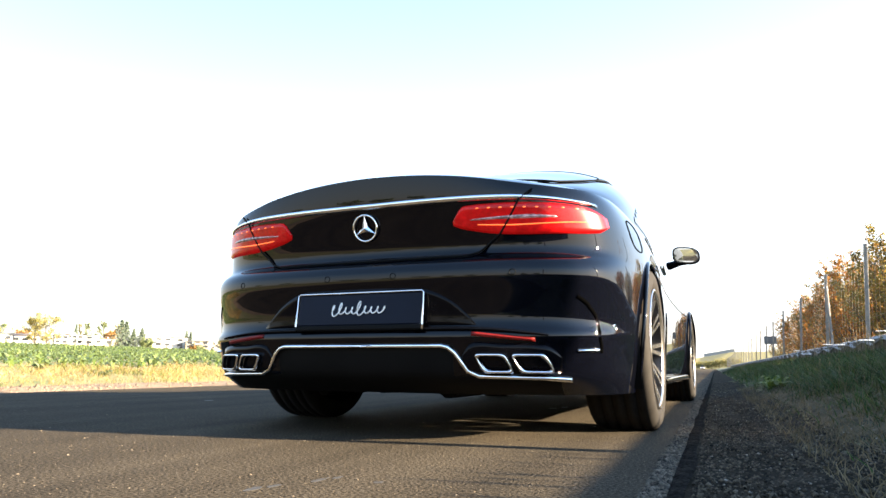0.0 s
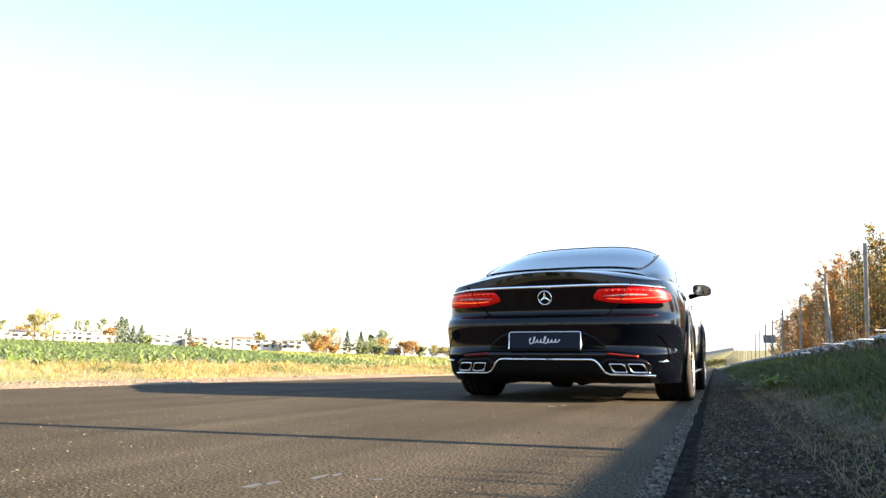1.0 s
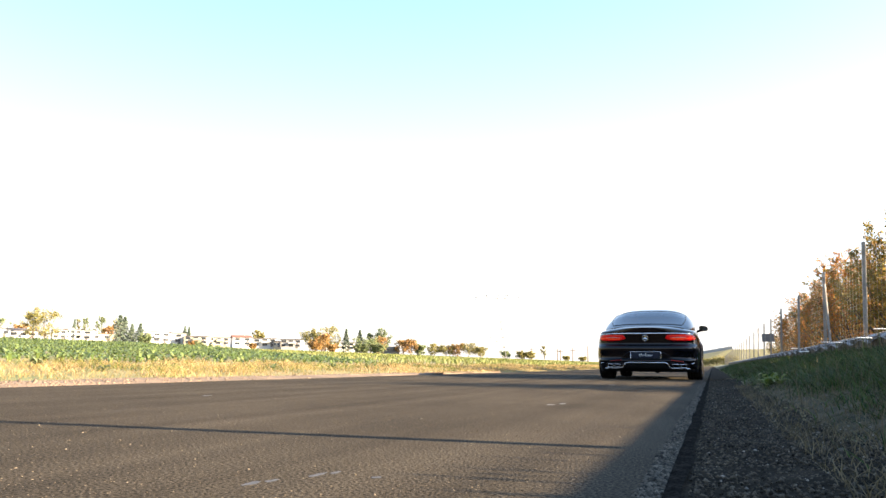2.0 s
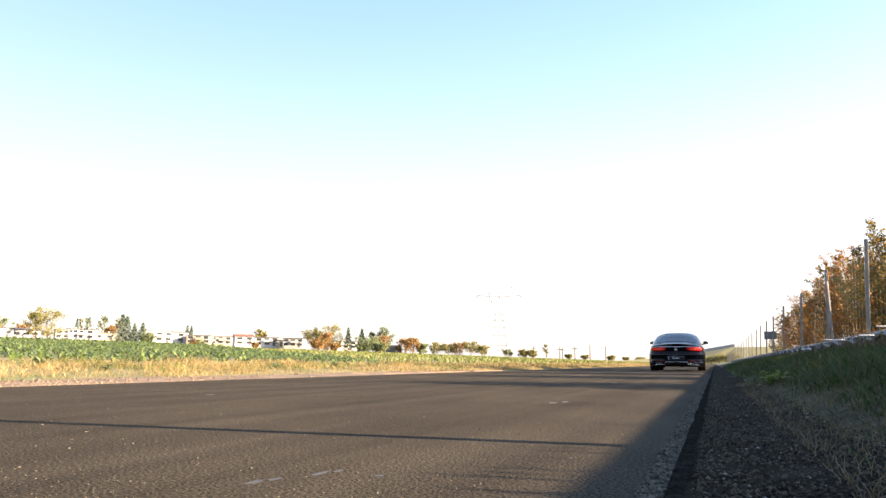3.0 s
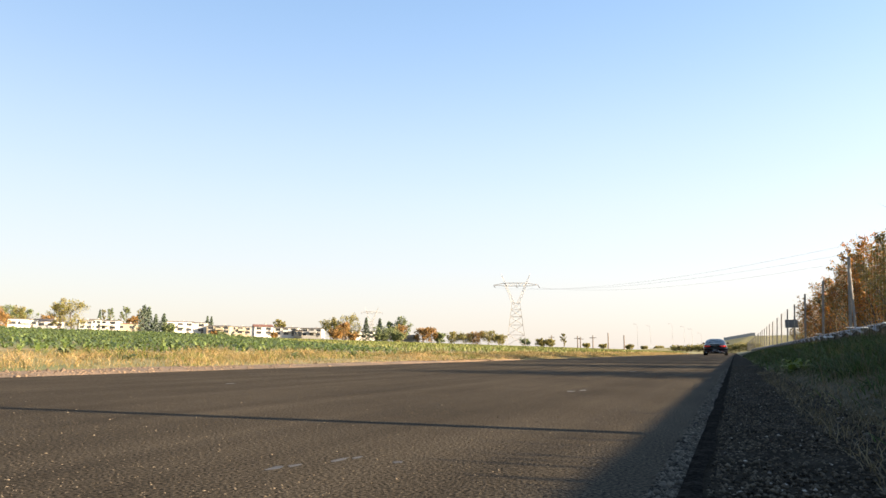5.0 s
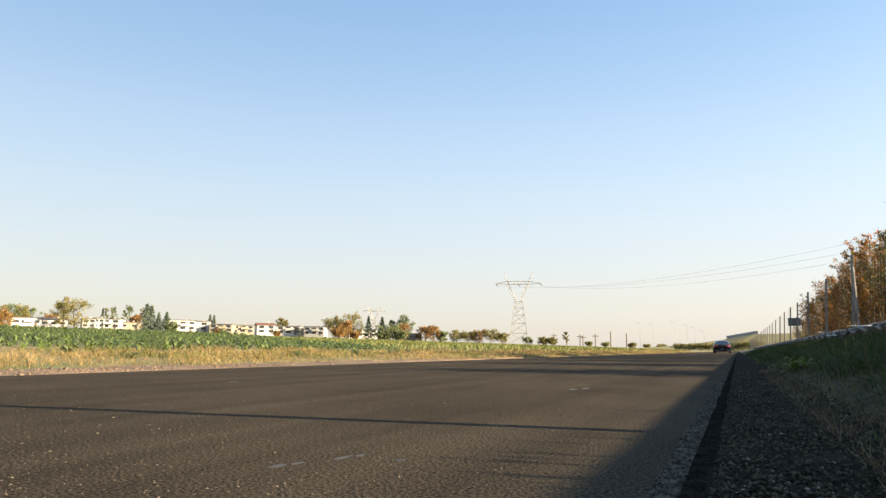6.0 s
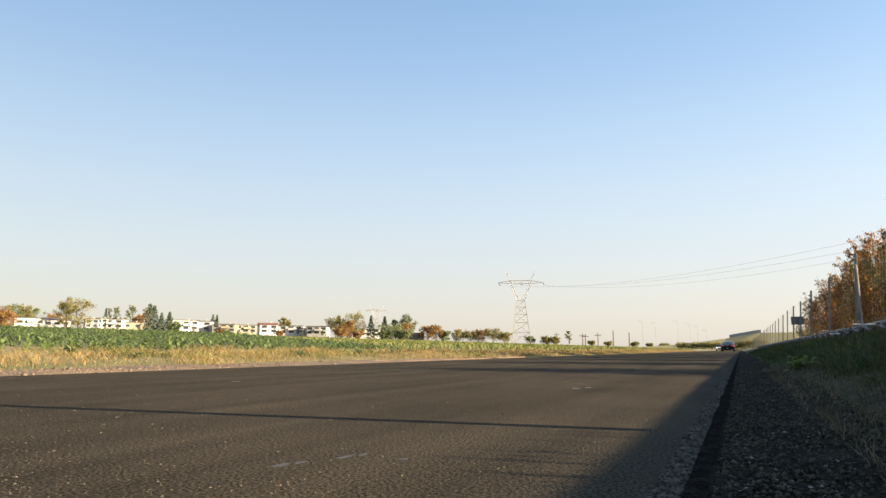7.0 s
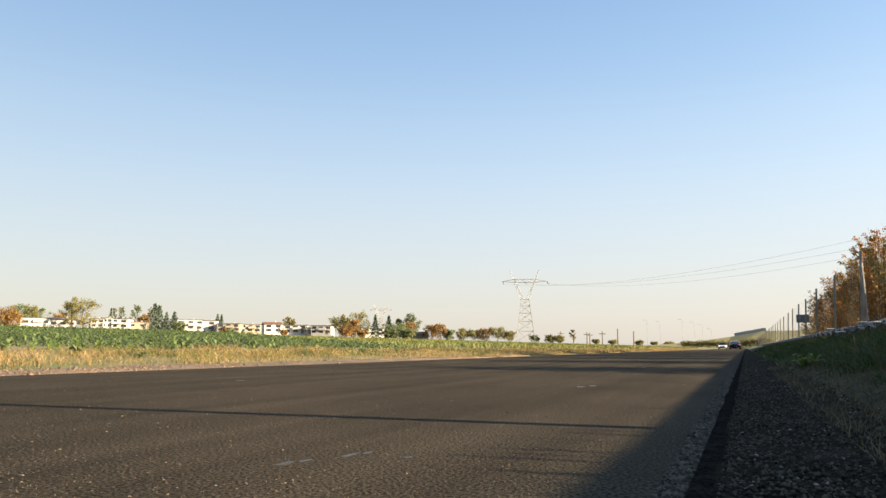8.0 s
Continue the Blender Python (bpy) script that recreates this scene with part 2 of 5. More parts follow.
tagged(piece("road", bm, M_ASPHALT), "dark weathered asphalt road surface", "road", kind="structure")

# ---- scattered stuff, made in bulk ----
rng = np.random.default_rng(7)


def bulk(name, verts, faces, mat, label, category, parent=None):
    """One object of many small pieces (arrays of points and of equal-sized faces)."""
    me = bpy.data.meshes.new(name)
    n, k = faces.shape
    me.vertices.add(len(verts))
    me.vertices.foreach_set("co", verts.astype(np.float32).ravel())
    me.loops.add(n * k)
    me.loops.foreach_set("vertex_index", faces.astype(np.int32).ravel())
    me.polygons.add(n)
    me.polygons.foreach_set("loop_start", np.arange(0, n * k, k, dtype=np.int32))
    me.update(calc_edges=True)
    me.materials.append(mat)
    ob = new(name, me)
    if parent is not None:
        ob.parent = parent
    return tagged(ob, label, category if parent is None else "", kind="stuff")


def blades(roots, length, width, lean, curl=0.5):
    """Curved grass blades: two quads and a tip each, as quads."""
    n = len(roots)
    a = rng.uniform(0, 2 * np.pi, n)
    side = np.stack([np.cos(a), np.sin(a), np.zeros(n)], 1)
    b = rng.uniform(0, 2 * np.pi, n)
    way = np.stack([np.cos(b), np.sin(b), np.zeros(n)], 1)
    up = np.array([0, 0, 1.0])
    L, W, ln = length[:, None], width[:, None], lean[:, None]
    pts = []
    for f, w in ((0.0, 1.0), (0.4, 0.85), (0.75, 0.55), (1.0, 0.12)):
        c = roots + up * L * (f - curl * ln * f * f * 0.5) + way * L * ln * f * f
        pts += [c - side * W * w * 0.5, c + side * W * w * 0.5]
    v = np.stack(pts, 1).reshape(-1, 3)
    base = (np.arange(n) * 8)[:, None]
    quads = np.array([[0, 1, 3, 2], [2, 3, 5, 4], [4, 5, 7, 6]])
    return v, (base[:, :, None] + quads[None]).reshape(-1, 4)


ICO = bmesh.new()
bmesh.ops.create_icosphere(ICO, subdivisions=1, radius=1.0)
ICO_V = np.array([v.co[:] for v in ICO.verts])
ICO_F = np.array([[v.index for v in f.verts] for f in ICO.faces])
ICO.free()


OCT_V = np.array([(1, 0, 0), (0, 1, 0), (-1, 0, 0), (0, -1, 0), (0, 0, 1), (0, 0, -1)], float)
OCT_F = np.array([(0, 1, 4), (1, 2, 4), (2, 3, 4), (3, 0, 4), (1, 0, 5), (2, 1, 5), (3, 2, 5), (0, 3, 5)])


def stones(centres, size, flat=0.6, fine=False):
    n = len(centres)
    base_v, base_f = (OCT_V, OCT_F) if fine else (ICO_V, ICO_F)
    s = size[:, None, None] * rng.uniform(0.6, 1.3, (n, len(base_v), 1)) * np.array([1.0, 1.0, 1.0])
    st = rng.uniform(0.7, 1.3, (n, 1, 3)) * np.array([1, 1, flat])
    a = rng.uniform(0, 6.28, n)
    c, d = np.cos(a), np.sin(a)
    p = base_v[None] * s * st
    v = np.stack([p[:, :, 0] * c[:, None] - p[:, :, 1] * d[:, None], p[:, :, 0] * d[:, None] + p[:, :, 1] * c[:, None], p[:, :, 2]], 2) + centres[:, None]
    f = (np.arange(n) * len(base_v))[:, None, None] + base_f[None]
    return v.reshape(-1, 3), f.reshape(-1, 3)


def on_land(x, y, dz=0.0):
    return np.array([(a, b, land(a, b) + dz) for a, b in zip(x, y)])


def leaf_material(name, colors, rough=0.6, through=0.35):
    """Leaves and blades: colour by piece, some light passes through."""
    m = bpy.data.materials.new(name)
    m.use_nodes = True
    nt = m.node_tree
    b = nt.nodes["Principled BSDF"]
    b.inputs["Roughness"].default_value = rough
    b.inputs["Specular IOR Level"].default_value = 0.25
    ramp = nt.nodes.new("ShaderNodeValToRGB")
    e = ramp.color_ramp.elements
    for k, c in enumerate(colors):
        p = k / (len(colors) - 1)
        el = e[k] if k < 2 and len(colors) == 2 else (e[0] if k == 0 else e[-1] if k == len(colors) - 1 else e.new(p))
        el.position, el.color = p, (*c, 1)
    geo = nt.nodes.new("ShaderNodeNewGeometry")
    nt.links.new(geo.outputs["Random Per Island"], ramp.inputs[0])
    n = nt.nodes.new("ShaderNodeTexNoise")
    n.inputs["Scale"].default_value = 0.8
    nt.links.new(nt.nodes.new("ShaderNodeTexCoord").outputs["Object"], n.inputs["Vector"])
    mul = nt.nodes.new("ShaderNodeMapRange")
    mul.inputs[1].default_value, mul.inputs[2].default_value, mul.inputs[3].default_value, mul.inputs[4].default_value = 0.3, 0.7, 0.65, 1.2
    nt.links.new(n.outputs["Fac"], mul.inputs[0])
    mix = nt.nodes.new("ShaderNodeVectorMath")
    mix.operation = "SCALE"
    nt.links.new(ramp.outputs[0], mix.inputs[0])
    nt.links.new(mul.outputs[0], mix.inputs["Scale"])
    nt.links.new(mix.outputs[0], b.inputs["Base Color"])
    t = nt.nodes.new("ShaderNodeBsdfTranslucent")
    nt.links.new(mix.outputs[0], t.inputs["Color"])
    add = nt.nodes.new("ShaderNodeMixShader")
    add.inputs[0].default_value = through
    nt.links.new(b.outputs[0], add.inputs[1])
    nt.links.new(t.outputs[0], add.inputs[2])
    nt.links.new(add.outputs[0], nt.nodes["Material Output"].inputs["Surface"])
    return m


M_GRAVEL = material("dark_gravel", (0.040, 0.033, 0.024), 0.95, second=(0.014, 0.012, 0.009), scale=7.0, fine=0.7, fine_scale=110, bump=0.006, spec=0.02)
M_STONE = material("gravel_stone", (0.135, 0.112, 0.082), 0.85, spread=0.35, scale=25, fine=0.3, fine_scale=200, per_island=0.95, spec=0.1)
M_PALESTONE = material("pale_aggregate", (0.175, 0.15, 0.117), 0.85, spread=0.45, scale=25, fine=0.3, fine_scale=200, per_island=0.85, spec=0.1)
M_FLECK = material("pale_quartz", (0.33, 0.31, 0.27), 0.7, spread=0.3, scale=25, per_island=0.6)
M_PINKSTONE = material("brown_pink_stone", (0.23, 0.16, 0.105), 0.9, spread=0.35, scale=9, fine=0.3, fine_scale=60, per_island=0.55)
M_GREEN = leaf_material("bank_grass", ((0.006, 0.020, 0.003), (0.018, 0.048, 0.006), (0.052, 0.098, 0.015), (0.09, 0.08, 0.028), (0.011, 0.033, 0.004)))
M_STRAW = leaf_material("dry_grass", ((0.26, 0.165, 0.066), (0.38, 0.255, 0.115), (0.2, 0.14, 0.046), (0.11, 0.118, 0.027), (0.32, 0.215, 0.095), (0.46, 0.355, 0.2)), through=0.3)
M_STALK = leaf_material("pale_stalks", ((0.06, 0.048, 0.024), (0.18, 0.14, 0.078), (0.11, 0.085, 0.042)))
M_CONCRETE = material("grey_concrete", (0.24, 0.225, 0.2), 0.85, spread=0.35, scale=5, fine=0.3, fine_scale=90, bump=0.002)
M_SHEET = material("weathered_sheet", (0.25, 0.25, 0.255), 0.75, spread=0.4, scale=3.5, fine=0.2, fine_scale=60, per_object=0.25)
M_BOARD = material("bleached_board", (0.17, 0.13, 0.09), 0.85, spread=0.6, scale=9, fine=0.3, fine_scale=70, per_object=0.6)
M_WIRE = material("galvanised_wire", (0.25, 0.25, 0.24), 0.5, 0.5, spread=0.3)
M_BARK = material("tree_bark", (0.10, 0.075, 0.055), 0.9, spread=0.4, scale=12, fine=0.4, fine_scale=60, bump=0.01)
M_SIGN = material("sign_back", (0.16, 0.165, 0.17), 0.5, 0.3, spread=0.25, scale=4, fine=0.1)

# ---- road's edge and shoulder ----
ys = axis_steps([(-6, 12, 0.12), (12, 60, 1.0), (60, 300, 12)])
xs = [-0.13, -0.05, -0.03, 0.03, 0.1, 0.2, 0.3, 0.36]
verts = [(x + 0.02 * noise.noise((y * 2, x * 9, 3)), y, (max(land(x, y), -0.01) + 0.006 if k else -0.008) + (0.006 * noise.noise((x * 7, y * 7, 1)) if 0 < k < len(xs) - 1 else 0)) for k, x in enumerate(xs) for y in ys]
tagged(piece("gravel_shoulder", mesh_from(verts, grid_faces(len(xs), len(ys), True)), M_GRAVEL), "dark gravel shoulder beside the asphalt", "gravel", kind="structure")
# groove between the worn edge and the loose gravel: a strip, its darkness put into the colour
M_SEAM = material("groove_dark", (0.018, 0.017, 0.0155), 1.0, second=(0.034, 0.030, 0.025), scale=14.0, fine=0.8, fine_scale=120, bump=0.01, spec=0.0)
ys = axis_steps([(-6, 14, 0.1), (14, 60, 0.8)])
xs = [-0.110, -0.096, -0.082, -0.068]
verts = [(x + (0.014 * noise.noise((y * 2.2, k * 4.0, 8)) if k in (0, 3) else 0.0), y, (0.003, 0.005, 0.006, 0.004)[k]) for k, x in enumerate(xs) for y in ys]
tagged(piece("road_seam", mesh_from(verts, grid_faces(len(xs), len(ys), True)), M_SEAM), "smooth dark strip for the groove between asphalt and gravel", "seam", kind="structure")


def strewn(x0, x1, near, far, count, power=2.0):
    """Random places between near and far along the road, thicker near the start."""
    u = rng.uniform(0, 1, count) ** power
    return rng.uniform(x0, x1, count), near + (far - near) * u


x, y = strewn(-0.062, 0.40, 0.9, 14, 21000, 1.9)
v, f = stones(on_land(x, y, 0.008), rng.lognormal(math.log(0.0038), 0.28, len(x)), 0.7, True)
bulk("loose_gravel", v, f, M_STONE, "loose grey stones on the shoulder", "gravel")
x, y = strewn(-0.04, 0.8, 0.9, 9, 900, 1.3)
v, f = stones(on_land(x, y, 0.010), rng.lognormal(math.log(0.0024), 0.4, len(x)), 0.6, True)
bulk("pale_flecks", v, f, M_FLECK, "single pale quartz stones on the shoulder", "gravel")
x, y = strewn(0.22, 0.95, 1.0, 6, 2500, 1.6)
v, f = stones(on_land(x, y, 0.004), rng.lognormal(math.log(0.0045), 0.4, len(x)), 0.6)
bulk("bank_stones", v, f, M_PALESTONE, "pale stones strewn at the foot of the bank", "gravel")
x, y = strewn(-0.165, -0.112, 0.9, 12, 7000, 1.9)
v, f = stones(np.stack([x, y, np.full(len(x), 0.0)], 1), rng.lognormal(math.log(0.0048), 0.35, len(x)), 0.6, True)
bulk("worn_edge_stones", v, f, M_PALESTONE, "pale worn aggregate along the asphalt edge", "gravel")
# chips and pale smears on the asphalt
x, y = rng.uniform(-5.5, -0.3, 90), rng.uniform(1.2, 9, 90)
v, f = stones(np.stack([x, y, np.full(90, 0.001)], 1), rng.lognormal(math.log(0.003), 0.4, 90), 0.5)
bulk("road_chips", v, f, M_PALESTONE, "small pale stone chips on asphalt", "gravel")

M_TAR = material("smooth_bitumen", (0.06, 0.06, 0.06), 0.6, spread=0.4, scale=40, fine=0.6, spec=0.3)
for x, y, w, l in ((-0.95, 1.27, 0.012, 0.03), (-0.93, 1.31, 0.01, 0.022), (-0.88, 1.42, 0.010, 0.04), (-0.86, 1.47, 0.008, 0.02), (-0.74, 1.45, 0.012, 0.015), (-1.01, 4.47, 0.03, 0.07), (-0.96, 4.62, 0.025, 0.06), (-1.26, 9.3, 0.05, 0.1), (-3.6, 4.2, 0.03, 0.05)):
    bm = bmesh.new()
    ring = [bm.verts.new((x + w * math.cos(k * 0.524) * random.uniform(0.6, 1.2), y + l * math.sin(k * 0.524) * random.uniform(0.5, 1.3), 0.0006)) for k in range(12)]
    bm.faces.new(ring)
    ext = bmesh.ops.extrude_face_region(bm, geom=list(bm.faces))
    for e in ext["geom"]:
        if isinstance(e, bmesh.types.BMVert):
            e.co.z = -0.004
    bmesh.ops.recalc_face_normals(bm, faces=bm.faces)
    tagged(piece("bitumen_spot", bm, M_TAR), "smooth bitumen spot on the asphalt", "bitumen", "bitumen spots", "structure")

M_GRIT = material("asphalt_grit", (0.175, 0.145, 0.107), 0.9, spread=0.3, scale=30, per_island=0.8, spec=0.1)
x, y = rng.uniform(-1, 0, 28000), 0.75 + 6.5 * rng.uniform(0, 1, 28000) ** 1.8
x = -0.18 + x * (0.75 + 1.15 * y)
v, f = stones(np.stack([x, y, np.full(len(x), -0.0008)], 1), rng.lognormal(math.log(0.0026), 0.3, len(x)), 0.5, True)
bulk("road_grit", v, f, M_GRIT, "coarse grit standing out of the asphalt", "gravel")

# ---- soil and grass on the bank ----
M_SOIL = material("bank_soil", (0.125, 0.104, 0.072), 0.95, second=(0.036, 0.034, 0.02), scale=5.0, fine=0.5, fine_scale=60, bump=0.006, spec=0.02)
ys = axis_steps([(-6, 14, 0.25), (14, 80, 1.5)])
xs = [0.28, 0.5, 0.7, 0.95, 1.2, 1.5, 1.8, 2.05, 2.2]
verts = [(x + (0.04 * noise.noise((y * 3, 2, 0)) if k == 0 else 0), y, land(x, y) + (0.012 if k else -0.01)) for k, x in enumerate(xs) for y in ys]
tagged(piece("bank_soil", mesh_from(verts, grid_faces(len(xs), len(ys), True)), M_SOIL), "dark bare soil of the bank", "soil", kind="structure")
x, y = strewn(0.30, 2.2, 1.2, 42, 112000, 2.15)
keep = rng.uniform(0, 1, len(x)) < np.clip((x - 0.30 - 0.36 * np.exp(-y / 3.0)) / 0.4, 0.03, 1)
x, y = x[keep], y[keep]
h = np.clip(0.035 + 0.085 * np.clip((x - 0.3) / 0.6, 0, 1) - 0.05 * np.clip((x - 1.5) / 0.6, 0, 1) + 0.09 * np.array([noise.noise((a * 1.6, b * 1.6, 0)) for a, b in zip(x, y)]), 0.025, 0.2) * rng.uniform(0.5, 1.5, len(x))
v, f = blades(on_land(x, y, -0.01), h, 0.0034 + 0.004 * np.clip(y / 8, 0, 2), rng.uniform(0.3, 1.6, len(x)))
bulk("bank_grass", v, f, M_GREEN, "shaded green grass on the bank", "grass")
x, y = strewn(0.45, 1.7, 1.4, 22, 1700, 1.6)
v, f = blades(on_land(x, y, -0.01), rng.uniform(0.08, 0.24, len(x)) * np.clip((x + 0.2) / 0.8, 0.4, 1), np.full(len(x), 0.0028), rng.uniform(0.05, 0.5, len(x)))
x2, y2 = rng.uniform(2.02, 2.16, 330), rng.uniform(0.6, 14, 330)
x2[:60], y2[:60] = rng.uniform(2.02, 2.16, 60), rng.uniform(1.75, 2.5, 60)
v2, f2 = blades(on_land(x2, y2, -0.01), rng.uniform(0.2, 0.46, 330), np.full(330, 0.007), rng.uniform(0.0, 0.35, 330))
bulk("tall_weeds", v2, f2, M_STALK, "tall dry weeds along the low wall", "grass")
bulk("dry_stalks", v, f, M_STALK, "thin dry grass stalks among green", "grass")
x, y = strewn(0.22, 0.85, 1.2, 9, 6500, 1.5)
v, f = blades(on_land(x, y, -0.004), rng.uniform(0.02, 0.07, len(x)), np.full(len(x), 0.003), rng.uniform(0.3, 1.2, len(x)))
bulk("short_dry_grass", v, f, M_STALK, "short dry grass at the bank's foot", "grass")


def umbel(x, y, h):
    """A pale flower head on a stalk."""
    thing = tagged(new("wildflower"), "small white wildflower head in bank grass", "flower", "wildflowers")
    thing.matrix_basis = pose(x, y, land(x, y))
    bm = bmesh.new()
    tube(bm, (0, 0, -0.02), (0.01, 0, h), 0.003, 0.002, 5)
    piece("stalk", bm, M_GREEN, thing)
    bm = bmesh.new()
    for k in range(14):
        a, r = 2.4 * k, 0.012 * math.sqrt(k)
        bmesh.ops.create_icosphere(bm, subdivisions=1, radius=0.012, matrix=pose(0.01 + r * math.cos(a), r * math.sin(a), h) @ Matrix.Diagonal((1, 1, 0.4, 1)))
    piece("blossom", bm, M_WHITE, thing)


for x, y, h in ((1.28, 9.4, 0.3), (1.1, 7.4, 0.26), (0.95, 8.6, 0.24), (1.42, 7.2, 0.3), (1.0, 5.6, 0.26), (1.2, 12.0, 0.3)):
    umbel(x, y, h)

def weed_stem(x, y, base, tip, spread):
    """A dry weed with a stalk and narrow leaves about its head."""
    thing = tagged(new("weed"), "dry leafy weed standing above the low wall", "plant", "weeds over the wall")
    thing.matrix_basis = pose(x, y, base)
    bm = bmesh.new()
    tube(bm, (0, 0, 0), (0.004, 0.002, tip - base), 0.004, 0.002, 5)
    piece("stalk", bm, M_STALK, thing)
    n = 26
    roots = np.stack([rng.normal(0.002, 0.002, n), rng.normal(0, spread * 0.3, n), rng.uniform((tip - base) * 0.6, tip - base, n)], 1)
    v, f = blades(roots, rng.uniform(0.03, 0.06, n), np.full(n, 0.007), rng.uniform(0.3, 1.4, n))
    bulk("leaves", v, f, M_STALK, "narrow dry leaves", "", thing)


for x, y, tip, spread in ((2.16, 1.83, 0.83, 0.012), (2.16, 1.97, 0.805, 0.010), (2.16, 1.66, 0.775, 0.014), (2.16, 1.90, 0.79, 0.01), (2.16, 2.35, 0.77, 0.015), (2.16, 3.3, 0.775, 0.012), (2.16, 4.9, 0.80, 0.015), (2.16, 6.2, 0.82, 0.02)):
    weed_stem(x, y, land(x, y) - 0.02, tip, spread)

# ---- low wall with sheet caps, fence ----
WALL_X, POST_X = 2.3, 2.6
wall = tagged(new("low_wall"), "low bleached board wall under pale sheet caps", "wall", kind="structure")
core = bmesh.new()
ys = axis_steps([(-8, 110, 2.0)])
box(core, WALL_X - 0.09, WALL_X + 0.08, -8, 110, 0.38, 0.715)
# added strip behind the core: blocks sun that would leak under the caps
box(core, WALL_X + 0.06, WALL_X + 0.086, -8, 110, 0.5, 0.781)
piece("wall_core", core, M_BOARD, wall)
board = bmesh.new()
box(board, -0.012, 0.012, -0.07, 0.07, 0.0, 0.34)
bmesh.ops.bevel(board, geom=[e for e in board.edges if abs(e.verts[0].co.z - e.verts[1].co.z) > 0.1], offset=0.004, segments=1, affect="EDGES")
board_me = bpy.data.meshes.new("board")
board.to_mesh(board_me)
board.free()
board_me.materials.append(M_BOARD)
cap_v, cap_n, cap_m = [], 48, 4
for side in (0.0, -0.012):
    for i in range(cap_n + 1):
        u = i / cap_n
        for j in range(cap_m + 1):
            w = j / cap_m
            cap_v.append((-0.15 + 0.25 * w, 1.40 * u, side + 0.046 * w - (1 - w) * (0.088 + 0.028 * math.cos(2 * math.pi * u) + 0.01 * abs(math.cos(math.pi * u)) ** 3)))
sheet = grid_faces(cap_n + 1, cap_m + 1)
k = (cap_n + 1) * (cap_m + 1)
cap_f = [f for f in sheet] + [tuple(i + k for i in f[::-1]) for f in sheet]
rim = [j for j in range(cap_m + 1)] + [i * (cap_m + 1) + cap_m for i in range(1, cap_n + 1)] + [cap_n * (cap_m + 1) + j for j in range(cap_m - 1, -1, -1)] + [i * (cap_m + 1) for i in range(cap_n - 1, 0, -1)]
cap_f += [(rim[i], rim[i - 1], rim[i - 1] + k, rim[i] + k) for i in range(len(rim))]
cap_me = mesh_from(cap_v, cap_f)
cap_me.materials.append(M_SHEET)
for i in range(84):
    y = -7.5 + 1.36 * i
    cap = piece("sheet_cap", cap_me, None, wall, "", pose(WALL_X + random.uniform(-0.004, 0.004), y, 0.748 + random.uniform(-0.002, 0.002), 0.0, random.uniform(-0.4, 0.4), 0.0))
for i in range(290):
    y = 2.0 + 0.15 * i
    piece("board", board_me, None, wall, "", pose(WALL_X - 0.108 + random.uniform(-0.01, 0.01), y, 0.37 + random.uniform(-0.03, 0.02), random.uniform(-4, 4), random.uniform(-3, 3)))

POST_TOP = 2.58
post_me = bpy.data.meshes.new("post")
bm = bevelled(-0.032, 0.032, -0.032, 0.032, 0.3, POST_TOP, 0.008)
bm.to_mesh(post_me)
bm.free()
post_me.materials.append(M_CONCRETE)
posts_y = [-8.5, -2.9, 2.60, 8.45, 14.25, 18.95, 24.6, 30.4, 35.8, 40.6, 45.6, 50.6] + [56 + 5.4 * k for k in range(22)]
fence = tagged(new("fence"), "tall wire mesh fence on slim concrete posts", "fence")
for y in posts_y:
    piece("post", post_me, None, fence, "slim concrete post", pose(POST_X - 0.03, y, random.uniform(-0.05, 0.04), random.uniform(-0.6, 0.6), 3.2 + random.uniform(-0.5, 0.5)))
bm = bmesh.new()
tube(bm, (POST_X + 0.09, 18.92, 2.3), (POST_X + 0.02, 18.25, 0.5), 0.028, 0.028, 8)
piece("brace", bm, M_CONCRETE, fence, "slanting concrete brace")


def wires(rows, r):
    """Thin square rods between pairs of points, in bulk."""
    a, b = np.array([p for p, q in rows], float), np.array([q for p, q in rows], float)
    d = (b - a) / np.linalg.norm(b - a, axis=1)[:, None]
    s = np.cross(d, np.array([0.3, 0.9, 0.2]))
    s /= np.linalg.norm(s, axis=1)[:, None]
    t = np.cross(d, s)
    v = np.stack([p + r * (c * s + e * t) for p in (a, b) for c, e in ((1, 0), (0, 1), (-1, 0), (0, -1))], 1).reshape(-1, 3)
    q = np.array([[0, 1, 5, 4], [1, 2, 6, 5], [2, 3, 7, 6], [3, 0, 4, 7]])
    return v, ((np.arange(len(rows)) * 8)[:, None, None] + q[None]).reshape(-1, 4)


rows = []
for z in [0.9 + 0.26 * k for k in range(7)]:
    rows += [((POST_X - 0.085 + 0.056 * z, a, z), (POST_X - 0.085 + 0.056 * z, b, z)) for a, b in zip(posts_y, posts_y[1:])]
rows += [((POST_X - 0.041, y, 0.8), (POST_X + 0.054, y, 2.5)) for y in np.arange(9, 70, 0.3)]
v, f = wires(rows, 0.0009)
bulk("wire_mesh", v, f, M_WIRE, "galvanised wire mesh", "wire", fence)
sign = tagged(new("sign_panel"), "grey sign panel seen from behind on fence", "sign")
sign.matrix_basis = pose(POST_X - 0.08, 35.7, 1.62)
piece("panel", bevelled(-0.27, 0.27, -0.01, 0.01, -0.19, 0.19, 0.006), M_SIGN, sign)
for x in (-0.12, 0.12):
    piece("bracket", bevelled(x - 0.02, x + 0.02, -0.03, -0.01, -0.16, 0.16, 0.004), M_WIRE, sign)


